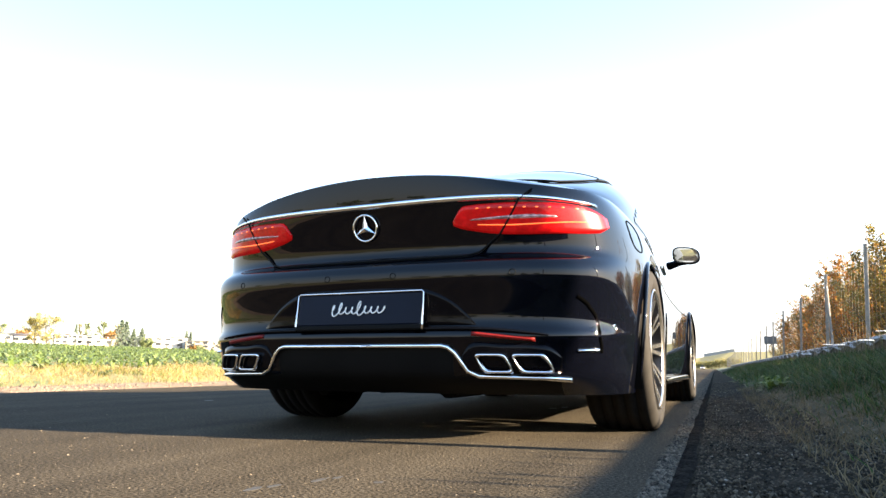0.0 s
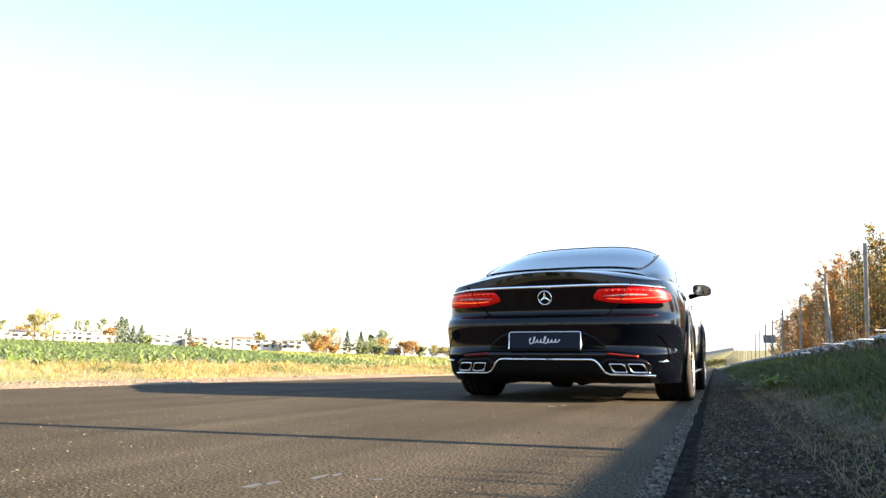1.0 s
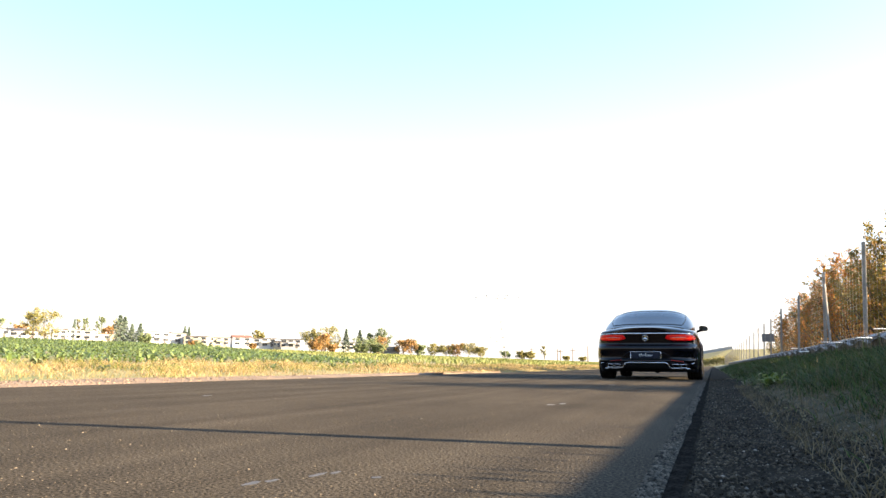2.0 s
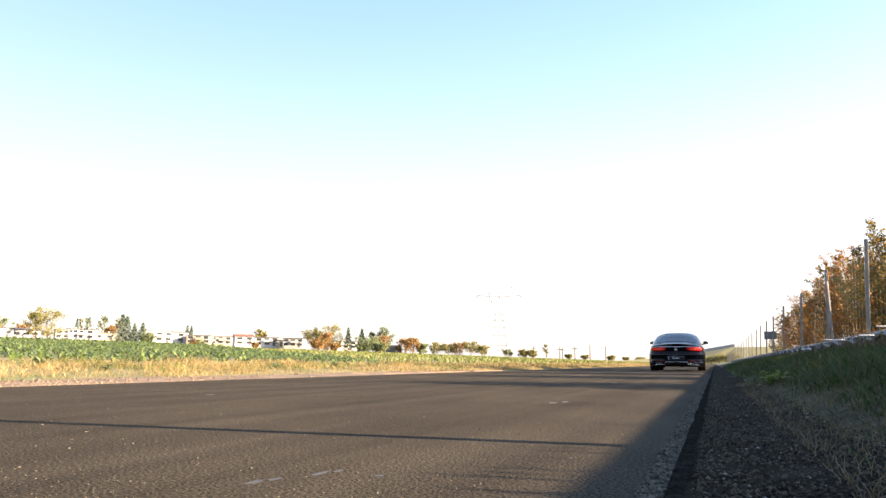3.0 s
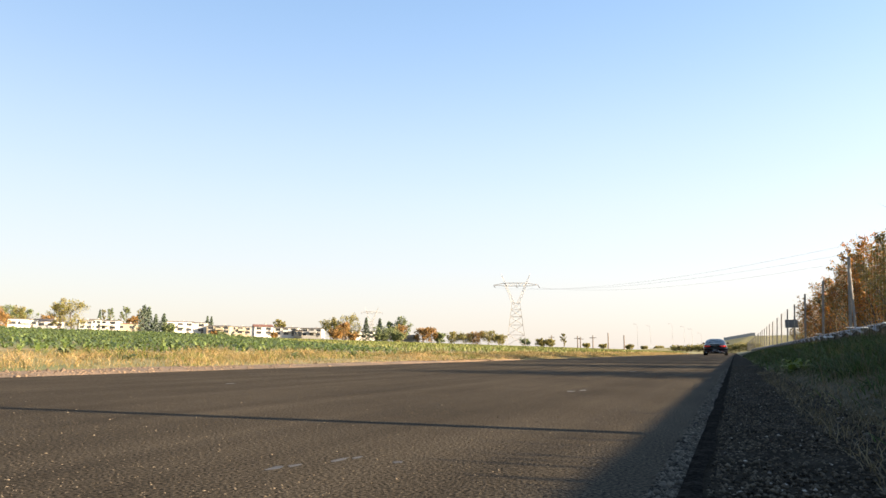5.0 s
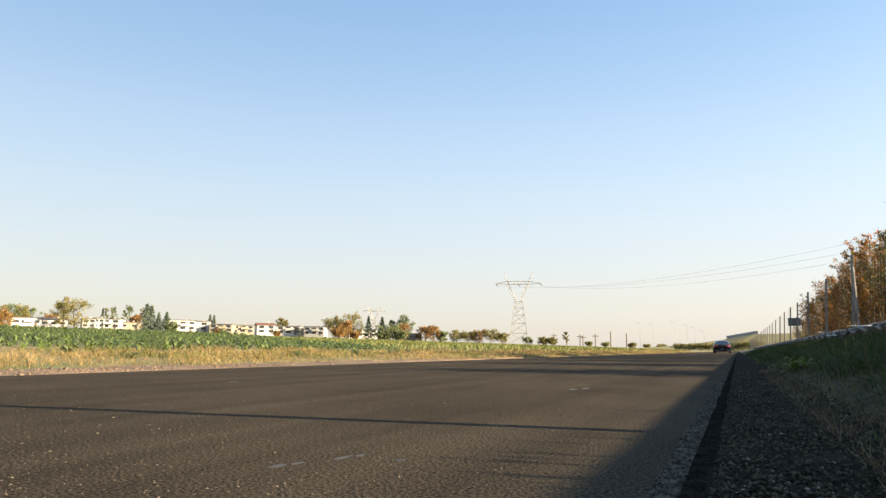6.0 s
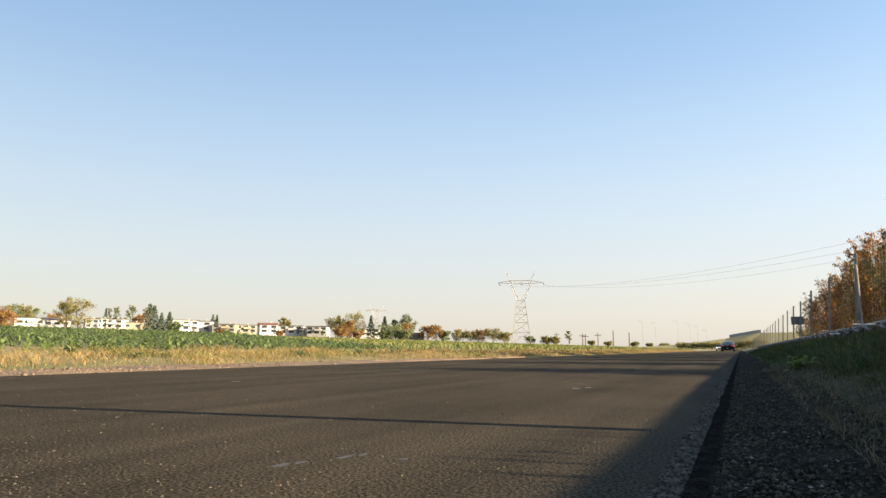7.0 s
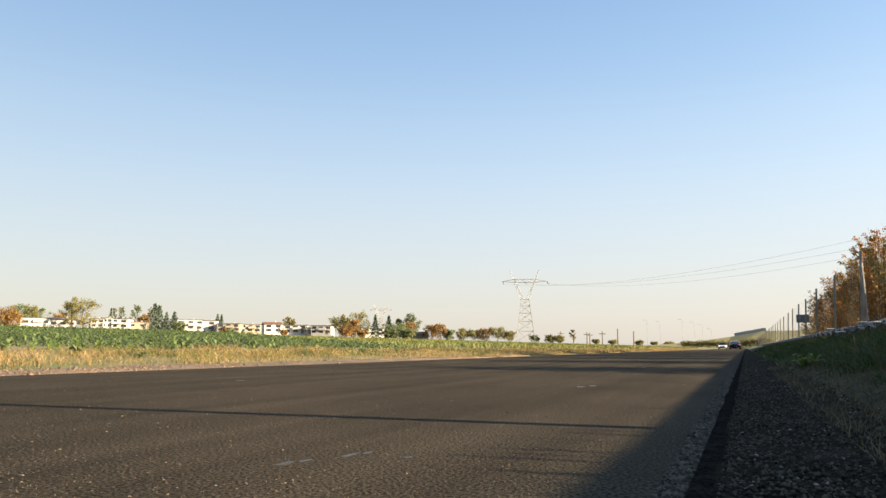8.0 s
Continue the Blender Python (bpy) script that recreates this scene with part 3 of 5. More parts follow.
# ---- trees ----
def tree(x, y, height, spread, leaf_mat, kind="broad", leaves=2600, leaf=0.09, name="tree", label="", bare=0.0, base=None, clump=1.0):
    """A tapered trunk with limbs and a crown of many small leaves in uneven clumps."""
    thing = tagged(new(name), label, "tree")
    z0 = land(x, y) if base is None else base
    thing.matrix_basis = pose(x, y, z0 - 0.05, 0, 0, random.uniform(0, 360))
    bm = bmesh.new()
    tips = []
    r0 = 0.018 * height + 0.02
    if kind == "spruce":
        tube(bm, (0, 0, 0), (0, 0, height), r0, 0.01, 8)
        for k in range(46):
            u = 0.06 + 0.93 * k / 45
            a = 2.4 * k
            reach = spread * (1 - u) ** 0.9 * random.uniform(0.75, 1.1)
            p, q = Vector((0, 0, height * u)), Vector((reach * math.cos(a), reach * math.sin(a), height * u - 0.18 * reach))
            tube(bm, p, q, 0.02, 0.006, 4)
            tips += [(p.lerp(q, w), 0.10 * spread * (1.25 - w) + 0.05 * spread) for w in (0.3, 0.55, 0.8, 1.0)]
    elif kind == "shrub":
        for k in range(58):
            a, u = 2.4 * k, math.sqrt((k + 0.5) / 58)
            foot = Vector((0.35 * u * math.cos(a), 0.35 * u * math.sin(a), 0))
            high = height * (1.0 - 0.55 * u * u) * random.uniform(0.72, 1.04)
            top = Vector((spread * u * math.cos(a), spread * u * math.sin(a), high)) + Vector((random.uniform(-0.2, 0.2), random.uniform(-0.2, 0.2), 0))
            mid = foot.lerp(top, 0.5) + Vector((0.12 * spread * math.cos(a), 0.12 * spread * math.sin(a), 0)) * u
            tube(bm, foot, mid, 0.022, 0.014, 5)
            tube(bm, mid, top, 0.014, 0.003, 4)
            for w in (0.2, 0.4, 0.55, 0.7, 0.8, 0.88, 0.95):
                c = foot.lerp(mid, w * 2) if w < 0.5 else mid.lerp(top, w * 2 - 1)
                tips.append((c, (0.22 if w < 0.75 else 0.10 if w < 0.9 else 0.06) * spread))
                e = c + Vector((random.uniform(-0.3, 0.3), random.uniform(-0.3, 0.3), random.uniform(0.15, 0.45))) * spread * 0.6
                tube(bm, c, e, 0.006, 0.002, 3)
                tips += [(c.lerp(e, 0.6), 0.10 * spread), (e, 0.06 * spread)] if w < 0.9 else []
    else:
        narrow = kind == "poplar"
        stems = 1 if height > 5 else 3
        for s in range(stems):
            lean = Vector((random.uniform(-0.12, 0.12), random.uniform(-0.12, 0.12), 1)) * (1 if stems == 1 else 1.0)
            foot = Vector((random.uniform(-0.2, 0.2), random.uniform(-0.2, 0.2), 0)) * (stems > 1)
            top = foot + lean * height * (0.93 if narrow else 0.8)
            tube(bm, foot, foot.lerp(top, 0.5), r0, r0 * 0.6, 8)
            tube(bm, foot.lerp(top, 0.5), top, r0 * 0.6, r0 * 0.12, 7)
            for k in range(24 // stems + 4):
                u = random.uniform(0.03 if clump > 1.2 else 0.06 if narrow or stems > 1 else 0.12, 0.98)
                a = 2.4 * k + random.uniform(-0.5, 0.5)
                reach = spread * ((0.75 + 0.25 * math.sin(math.pi * u) if u < 0.6 else 0.35 + 0.65 * math.sin(math.pi * min(1, u * 0.95 + 0.08)) ** 0.8) if clump > 1.2 and not narrow else 0.35 + 0.65 * math.sin(math.pi * min(1, u * 0.95 + 0.08)) ** 0.8) * random.uniform(0.5, 1.1)
                p = foot.lerp(top, u * 0.92)
                q = p + Vector((reach * math.cos(a), reach * math.sin(a), reach * random.uniform(0.25, 0.7) + (0.6 * reach if narrow else 0)))
                mid = p.lerp(q, 0.5) + Vector((0, 0, 0.08 * reach))
                tube(bm, p, mid, r0 * 0.3, r0 * 0.18, 5)
                tube(bm, mid, q, r0 * 0.18, r0 * 0.05, 4)
                tips += [(mid, 0.32 * spread), (mid.lerp(q, 0.5), 0.26 * spread), (q, 0.18 * spread)]
                for _ in range(3):
                    e = q + Vector((random.uniform(-0.3, 0.3), random.uniform(-0.3, 0.3), random.uniform(0.1, 0.45))) * spread * 0.5
                    tube(bm, mid.lerp(q, random.uniform(0.4, 1)), e, r0 * 0.07, r0 * 0.02, 3)
                    if random.random() > bare:
                        tips.append((e, 0.14 * spread))
    piece("trunk", bm, M_BARK, thing, "dark trunk and limbs")
    pick = rng.integers(0, len(tips), leaves)
    c = np.array([tips[i][0][:] for i in pick])
    rad = clump * np.array([tips[i][1] for i in pick])
    d = rng.normal(0, 1, (leaves, 3))
    d *= (rng.uniform(0, 1, leaves) ** 0.5 / np.linalg.norm(d, axis=1))[:, None]
    p = c + d * rad[:, None]
    p[:, 2] = np.maximum(p[:, 2], 0.05)
    a = rng.normal(0, 1, (leaves, 3))
    a /= np.linalg.norm(a, axis=1)[:, None]
    b = np.cross(a, rng.normal(0, 1, (leaves, 3)))
    b /= np.linalg.norm(b, axis=1)[:, None]
    s = (leaf * rng.uniform(0.6, 1.3, leaves))[:, None]
    v = np.stack([p - a * s, p + b * s * 0.55, p + a * s, p - b * s * 0.55], 1).reshape(-1, 3)
    bulk("crown", v, np.arange(leaves * 4).reshape(-1, 4), leaf_mat, "uneven leaf crown", "", thing)
    return thing


M_RUST = leaf_material("rust_leaves", ((0.36, 0.115, 0.02), (0.46, 0.19, 0.035), (0.28, 0.15, 0.032), (0.11, 0.095, 0.025)), through=0.5)
M_OLIVE = leaf_material("olive_leaves", ((0.11, 0.115, 0.03), (0.19, 0.155, 0.042), (0.28, 0.16, 0.04), (0.14, 0.11, 0.03)), through=0.5)
# spruce needles: distance haze is mixed into the colour as a paler tone
M_DARKLEAF = leaf_material("hazed_spruce_needles", ((0.07, 0.1, 0.07), (0.10, 0.13, 0.095)), through=0.1)
M_YELLOW = leaf_material("yellowing_leaves", ((0.24, 0.2, 0.065), (0.15, 0.16, 0.05), (0.29, 0.225, 0.085)), through=0.35)
M_ORANGE = leaf_material("orange_leaves", ((0.33, 0.165, 0.06), (0.27, 0.165, 0.06), (0.2, 0.14, 0.05)), through=0.35)
# green leaves: paler and duller than foliage, the far haze is in the colour
M_GREENLEAF = leaf_material("hazed_green_leaves", ((0.10, 0.15, 0.065), (0.145, 0.18, 0.08), (0.17, 0.18, 0.085)), through=0.3)
for x, y, h, s, m, c in ((5.4, 9.0, 2.5, 1.3, M_RUST, 3000), (5.6, 13.6, 2.9, 1.4, M_OLIVE, 4000), (5.2, 18.2, 3.2, 1.4, M_RUST, 6000), (5.6, 23.5, 4.9, 2.1, M_OLIVE, 19000), (5.2, 29.5, 4.5, 1.9, M_RUST, 16000),
                         (5.6, 34.5, 5.0, 2.0, M_OLIVE, 14000), (5.2, 41.0, 4.4, 2.1, M_RUST, 12000), (5.6, 49.0, 3.6, 2.0, M_RUST, 8000), (5.2, 58.0, 2.6, 1.5, M_OLIVE, 4000), (8.5, 30.0, 5.4, 2.3, M_RUST, 6000), (9.0, 42.0, 5.6, 2.6, M_OLIVE, 6000), (8.0, 53.0, 4.3, 2.4, M_RUST, 4500)):
    tree(x, y, h, s, m, "shrub", int(c * 1.15), 0.052, "tree", "rusty brown autumn tree behind the fence" if m is M_RUST else "olive green autumn tree behind the fence", 0.25)

# ---- the black coupe ----
# Outline of the body in plan, from the middle of the tail round the flank to the middle of the nose (right half).
OUTLINE = ((0, -1.085), (0.2, -1.082), (0.4, -1.068), (0.55, -1.045), (0.68, -1.003), (0.78, -0.942), (0.86, -0.85), (0.91, -0.70), (0.936, -0.45), (0.95, -0.1),
           (0.945, 0.35), (0.925, 0.8), (0.912, 1.4), (0.912, 2.0), (0.925, 2.5), (0.94, 2.95), (0.925, 3.25), (0.86, 3.52), (0.74, 3.7), (0.5, 3.83), (0, 3.9))
SIDE_X = ((0.17, 0.955), (0.25, 0.97), (0.35, 0.985), (0.5, 0.998), (0.62, 1.0), (0.72, 0.99), (0.82, 0.968), (0.9, 0.935), (1.0, 0.89))
TAIL_DY = ((0.17, 0.13), (0.22, 0.05), (0.25, 0.03), (0.34, 0.01), (0.38, 0.0), (0.41, 0.025), (0.5, 0.02), (0.56, 0.007), (0.585, 0.004), (0.605, 0.005), (0.62, 0.011), (0.635, 0.022), (0.648, 0.038),
           (0.66, 0.056), (0.672, 0.067), (0.69, 0.070), (0.74, 0.061), (0.8, 0.047), (0.86, 0.033), (0.9, 0.026), (0.96, 0.016), (1.0, 0.010))
NS = 150


def outline_points():
    pts = [Vector((*p, 0)) for p in OUTLINE]
    knots = [0.0]
    for a, b in zip(pts, pts[1:]):
        knots.append(knots[-1] + (b - a).length)
    xs, ys = [(k, p.x) for k, p in zip(knots, pts)], [(k, p.y) for k, p in zip(knots, pts)]
    out = []
    for i in range(NS + 1):
        k = knots[-1] * i / NS
        out.append((max(0.0, spline(xs, k)), spline(ys, k)))
    out[0], out[-1] = (0.0, OUTLINE[0][1]), (0.0, OUTLINE[-1][1])
    return out


OUT = outline_points()
TOP_Z = ((0, 0.976), (0.3, 0.964), (0.5, 0.942), (0.66, 0.918), (0.8, 0.908), (0.9, 0.907))          # lip by x at the tail
SHOULDER_Z = ((-0.7, 0.92), (-0.3, 0.935), (0.3, 0.94), (1.2, 0.93), (2.2, 0.9), (3.0, 0.83), (3.6, 0.72), (3.9, 0.66))


def top_z(x, y):
    k = min(1.0, max(0.0, (y + 0.95) / 0.35))
    return (1 - k) * spline(TOP_Z, x) + k * spline(SHOULDER_Z, y)


def skin(s, z, out=0.0, side=1):
    """A point of the body's skin: s steps along the outline (0 to NS), height z, pushed outwards by out."""
    s = min(max(s, 0.0), NS - 1e-6)
    i = int(s)
    u = s - i
    x = OUT[i][0] * (1 - u) + OUT[i + 1][0] * u
    y = OUT[i][1] * (1 - u) + OUT[i + 1][1] * u
    dx, dy = OUT[i + 1][0] - OUT[i][0], OUT[i + 1][1] - OUT[i][1]
    n = math.hypot(dx, dy) or 1.0
    rear = min(1.0, max(0.0, (-0.25 - y) / 0.6))
    front = min(1.0, max(0.0, (y - 3.3) / 0.4))
    yy = y + spline(TAIL_DY, z) * rear - front * (0.10 * max(0.0, (z - 0.45) / 0.4) + 0.06 * max(0.0, (0.35 - z) / 0.2))
    return Vector((side * (x * spline(SIDE_X, z) + out * dy / n), yy - out * dx / n, z))


def s_of(x):
    """Steps along the outline at which the tail is x wide."""
    for i in range(NS // 2):
        if OUT[i + 1][0] >= x:
            return i + (x - OUT[i][0]) / (OUT[i + 1][0] - OUT[i][0])
    return NS / 2


def s_at(x, y):
    """Steps along the outline nearest to a place in plan."""
    i = min(range(NS), key=lambda k: (OUT[k][0] - x) ** 2 + (OUT[k][1] - y) ** 2)
    a, b = Vector(OUT[max(i - 1, 0)]), Vector(OUT[i + 1])
    u = (Vector((x, y)) - a).dot(b - a) / (b - a).length_squared
    return max(i - 1, 0) + u * (i + 1 - max(i - 1, 0))


def patch(top, bottom, x0, x1, n=26, m=8, out=0.006, thick=0.012, side=1):
    """A thin shell on the tail between two edges z(x), with a closed rim."""
    verts, faces = [], []
    for layer in (out, out - thick):
        for i in range(n + 1):
            x = x0 + (x1 - x0) * i / n
            za, zb = spline(top, x), spline(bottom, x)
            for j in range(m + 1):
                v = j / m
                edge = 0.35 if (i in (0, n) or j in (0, m)) else 1.0
                q = skin(s_of(abs(x)), za + (zb - za) * v, layer * edge if layer > 0 else layer, side if x >= 0 else -side)
                verts.append(q)
    a = (n + 1) * (m + 1)
    faces += [(i * (m + 1) + j, (i + 1) * (m + 1) + j, (i + 1) * (m + 1) + j + 1, i * (m + 1) + j + 1) for i in range(n) for j in range(m)]
    rim = [i * (m + 1) for i in range(n + 1)] + [n * (m + 1) + j for j in range(1, m + 1)] + [i * (m + 1) + m for i in range(n - 1, -1, -1)] + [j for j in range(m - 1, 0, -1)]
    for k in range(len(rim)):
        p, q = rim[k], rim[(k + 1) % len(rim)]
        faces.append((q, p, p + a, q + a))
    if side > 0:
        faces = [f[::-1] for f in faces]
    bm = bmesh.new()
    vs = [bm.verts.new(v) for v in verts]
    for f in faces:
        bm.faces.new([vs[i] for i in f])
    bmesh.ops.recalc_face_normals(bm, faces=bm.faces)
    bmesh.ops.delete(bm, geom=[v for v in bm.verts if not v.link_faces], context="VERTS")
    for f in bm.faces:
        f.smooth = True
    return bm


def skin_line(path, r, out=0.004, side=1, n=6):
    """A bead along the tail through rows of (x, z)."""
    pts = []
    for (xa, za), (xb, zb) in zip(path, path[1:]):
        k = max(2, int(math.hypot(xb - xa, zb - za) / 0.02))
        pts += [skin(s_of(abs(xa + (xb - xa) * i / k)), za + (zb - za) * i / k, out, (1 if xa + xb >= 0 else -1) * side) for i in range(k)]
    pts.append(skin(s_of(abs(path[-1][0])), path[-1][1], out, (1 if path[-1][0] >= 0 else -1) * side))
    return bent_tube(pts, r, n)


WHEEL_Z, WHEEL_R, REAR, FRONT = 0.352, 0.352, -0.09, 2.855


def lower_body():
    levels = [0.17, 0.185, 0.2, 0.22, 0.235, 0.25, 0.275, 0.3, 0.32, 0.34, 0.36, 0.38, 0.395, 0.41, 0.44, 0.47, 0.5, 0.53, 0.56, 0.58, 0.6, 0.612, 0.625, 0.635,
              0.645, 0.655, 0.665, 0.68, 0.7, 0.72, 0.74, 0.77, 0.8, 0.83, 0.86, 0.89]
    nl = len(levels) + 1
    verts, faces, keep = [], [], []
    ring = [(i, 1) for i in range(NS + 1)] + [(i, -1) for i in range(NS - 1, 0, -1)]
    for i, side in ring:
        t = top_z(*OUT[i])
        for z in levels:
            verts.append(skin(i, min(z, t - 0.012 - 0.0005 * (0.9 - z)), 0, side))
        verts.append(skin(i, t, -0.012, side))
    for k in range(len(ring)):
        j = (k + 1) % len(ring)
        for l in range(nl - 1):
            faces.append((k * nl + l, j * nl + l, j * nl + l + 1, k * nl + l + 1))
    bm = bmesh.new()
    vs = [bm.verts.new(v) for v in verts]
    for f in faces:
        try:
            bm.faces.new([vs[i] for i in f])
        except ValueError:
            pass
    bmesh.ops.remove_doubles(bm, verts=bm.verts, dist=0.0004)
    # wheel arches
    R = 0.378
    for cy in (REAR, FRONT):
        gone = [f for f in bm.faces if math.hypot(f.calc_center_median().y - cy, f.calc_center_median().z - WHEEL_Z) < R and abs(f.calc_center_median().x) > 0.7]
        bmesh.ops.delete(bm, geom=gone, context="FACES")
        for v in bm.verts:
            d = math.hypot(v.co.y - cy, v.co.z - WHEEL_Z)
            if abs(v.co.x) > 0.7 and abs(d - R) < 0.05 and v.is_boundary and v.co.z > 0.18:
                v.co.y, v.co.z = cy + (v.co.y - cy) * R / d, WHEEL_Z + (v.co.z - WHEEL_Z) * R / d
    bmesh.ops.recalc_face_normals(bm, faces=bm.faces)
    # the dark diffuser below the chrome line of the tail
    for f in bm.faces:
        f.smooth = True
        c = f.calc_center_median()
        if c.y < -0.55 and abs(c.x) < 0.72 and c.z < (0.337 if abs(c.x) < 0.36 else 0.235):
            f.material_index = 1
    return bm


DECK_Z = ((-1.07, 0.976), (-0.9, 1.003), (-0.7, 1.02), (-0.3, 1.01), (0.6, 1.0), (2.0, 0.985), (2.4, 0.975), (3.0, 0.9), (3.5, 0.79), (3.8, 0.68), (3.9, 0.66))


def deck():
    """Boot lid, bonnet and the shelf under the cabin, from shoulder to shoulder."""
    m = 24
    verts = []
    rows = [i for i in range(0, NS + 1)]
    for i in rows:
        t = top_z(*OUT[i])
        p = skin(i, t, -0.012)
        zc = max(t, spline(DECK_Z, p.y)) if i else t
        for j in range(m + 1):
            u = -1 + 2 * j / m
            lift = 1 - abs(u) ** 2.6
            verts.append((p.x * u, p.y, t + (zc - t) * lift))
    bm = bmesh.new()
    vs = [bm.verts.new(v) for v in verts]
    for f in grid_faces(len(rows), m + 1):
        bm.faces.new([vs[i] for i in f])
    bmesh.ops.remove_doubles(bm, verts=bm.verts, dist=0.0005)
    bmesh.ops.recalc_face_normals(bm, faces=bm.faces)
    if sum(f.normal.z for f in bm.faces) < 0:
        bmesh.ops.reverse_faces(bm, faces=bm.faces)
    for f in bm.faces:
        f.smooth = True
    return bm


ROOF_Z = ((-0.72, 1.012), (-0.55, 1.063), (-0.3, 1.148), (0.0, 1.255), (0.3, 1.346), (0.6, 1.402), (0.95, 1.428), (1.25, 1.429), (1.5, 1.407), (1.75, 1.324), (2.0, 1.205), (2.25, 1.052), (2.38, 0.982))
CABIN_W = ((-0.72, 0.70), (-0.5, 0.785), (-0.2, 0.835), (0.2, 0.85), (0.8, 0.84), (1.5, 0.80), (2.0, 0.76), (2.38, 0.70))


def cabin():
    """The greenhouse as separate shells: roof, rear window, windscreen, side windows, in rows along the car."""
    n, m = 64, 40
    pts, kinds = [], []
    for i in range(n + 1):
        y = -0.72 + 3.10 * i / n
        zc, w = spline(ROOF_Z, y), spline(CABIN_W, y)
        zb = 0.93
        for j in range(m + 1):
            a = math.pi * j / m
            c, s = math.cos(a), math.sin(a)
            x = w * (abs(c) ** 0.62) * (1 if c > 0 else -1)
            z = zb + (zc - zb) * s ** 0.82
            pts.append((x, y, z))
    shells = {"roof": [], "rear_window": [], "windscreen": [], "side_window": [], "side_window_b": []}
    for i in range(n):
        y = -0.72 + 3.10 * (i + 0.5) / n
        for j in range(m):
            a = abs((j + 0.5) / m - 0.5) * 2           # 0 at the ridge, 1 at the sill
            kind = "roof"
            corner = max(0.0, (abs(y + 0.12) - 0.33) / 0.12)
            if -0.57 < y < 0.33 and a < 0.52 - 0.12 * min(1.0, corner) ** 2:
                kind = "rear_window"
            elif y > 1.62 and a < 0.76:
                kind = "windscreen"
            elif 0.12 < y < 1.95 and 0.74 < a < 0.95 and (y - 0.12) > (0.95 - a) * 1.9 and (1.98 - y) > (0.95 - a) * 1.6:
                kind = "side_window" if j < m / 2 else "side_window_b"
            shells[kind].append((i * (m + 1) + j, (i + 1) * (m + 1) + j, (i + 1) * (m + 1) + j + 1, i * (m + 1) + j + 1))
    out = {}
    for kind, faces in shells.items():
        used = sorted({v for f in faces for v in f})
        index = {v: k for k, v in enumerate(used)}
        lift = 0.003 if kind != "roof" else 0.0
        out[kind] = mesh_from([(pts[v][0] * (1 + lift), pts[v][1], pts[v][2] + lift) for v in used], [[index[v] for v in f] for f in faces])
    return out


def wheel(parent, x, y, width, side, spokes=10):
    """A wheel at the hub, turning about x: tyre, rim with paired spokes, brake disc."""
    hub = new("wheel")
    hub.parent = parent
    hub.matrix_basis = pose(x, y, WHEEL_Z)
    w, r = width / 2, WHEEL_R
    prof = [(-w * 0.86, 0.262), (-w * 0.96, 0.275), (-w, 0.30), (-w * 0.98, 0.325), (-w * 0.9, 0.343), (-w * 0.78, r)]
    for g in (-0.52, -0.18, 0.18, 0.52):
        prof += [(w * (g - 0.05), r + 0.001), (w * (g - 0.045), r - 0.007), (w * (g + 0.045), r - 0.007), (w * (g + 0.05), r + 0.001)]
    prof += [(-a, q) for a, q in prof[5::-1]]
    tagged(piece("tyre", lathe(prof, 64), M_RUBBER, hub), "worn black road tyre with grooves")
    o = side * w
    rim = lathe([(o * 0.80, 0.245), (o * 0.98, 0.264), (o * 1.0, 0.258), (o * 0.93, 0.247)], 56)
    piece("barrel", lathe([(o * 0.93, 0.247), (o * 0.6, 0.238), (-o * 0.8, 0.242), (-o * 0.9, 0.262)], 48), M_DARKALLOY, hub)
    piece("rim", rim, M_ALLOY, hub, "machined alloy rim")
    bm = bmesh.new()
    for k in range(spokes):
        for d in (-0.075, 0.075):
            a = 2 * math.pi * k / spokes
            ca, sa, cb, sb = math.cos(a + d * 0.5), math.sin(a + d * 0.5), math.cos(a + d * 1.25), math.sin(a + d * 1.25)
            p0, p1 = Vector((o * 0.62, 0.055 * ca, 0.055 * sa)), Vector((o * 0.93, 0.25 * cb, 0.25 * sb))
            t = Vector((0, -sa, ca)) * 0.008
            q = Vector((-o * 0.22, 0, 0))
            v = [bm.verts.new(p) for p in (p0 - t, p0 + t, p1 + t * 1.2, p1 - t * 1.2, p0 - t + q, p0 + t + q, p1 + t * 1.2 + q, p1 - t * 1.2 + q)]
            for f in ((0, 1, 2, 3), (7, 6, 5, 4), (0, 4, 5, 1), (2, 6, 7, 3), (1, 5, 6, 2), (3, 7, 4, 0)):
                bm.faces.new([v[i] for i in f])
    bmesh.ops.recalc_face_normals(bm, faces=bm.faces)
    piece("spokes", bm, M_ALLOY, hub, "thin paired silver spokes")
    piece("hub_cap", lathe([(o * 0.5, 0.07), (o * 0.62, 0.066), (o * 0.68, 0.03), (o * 0.69, 0.001)], 24), M_DARKALLOY, hub)
    piece("brake_disc", lathe([(o * 0.18, 0.06), (o * 0.2, 0.19), (o * 0.05, 0.19), (o * 0.05, 0.06)], 40), M_STEEL, hub)
    return hub


def pipe_end(x0, x1, slant, side):
    """A trapezoid exhaust tip: chrome rim with an open dark throat."""
    z0, z1 = 0.245, 0.312
    def ring(inset, depth):
        c = [(x0 + inset, z1 - inset), (x1 - inset, z1 - inset * 1.0), (x1 + slant - inset, z0 + inset), (x0 + slant + inset, z0 + inset)]
        pts = []
        for k in range(4):
            a, b, d = Vector((*c[k - 1], 0)), Vector((*c[k], 0)), Vector((*c[(k + 1) % 4], 0))
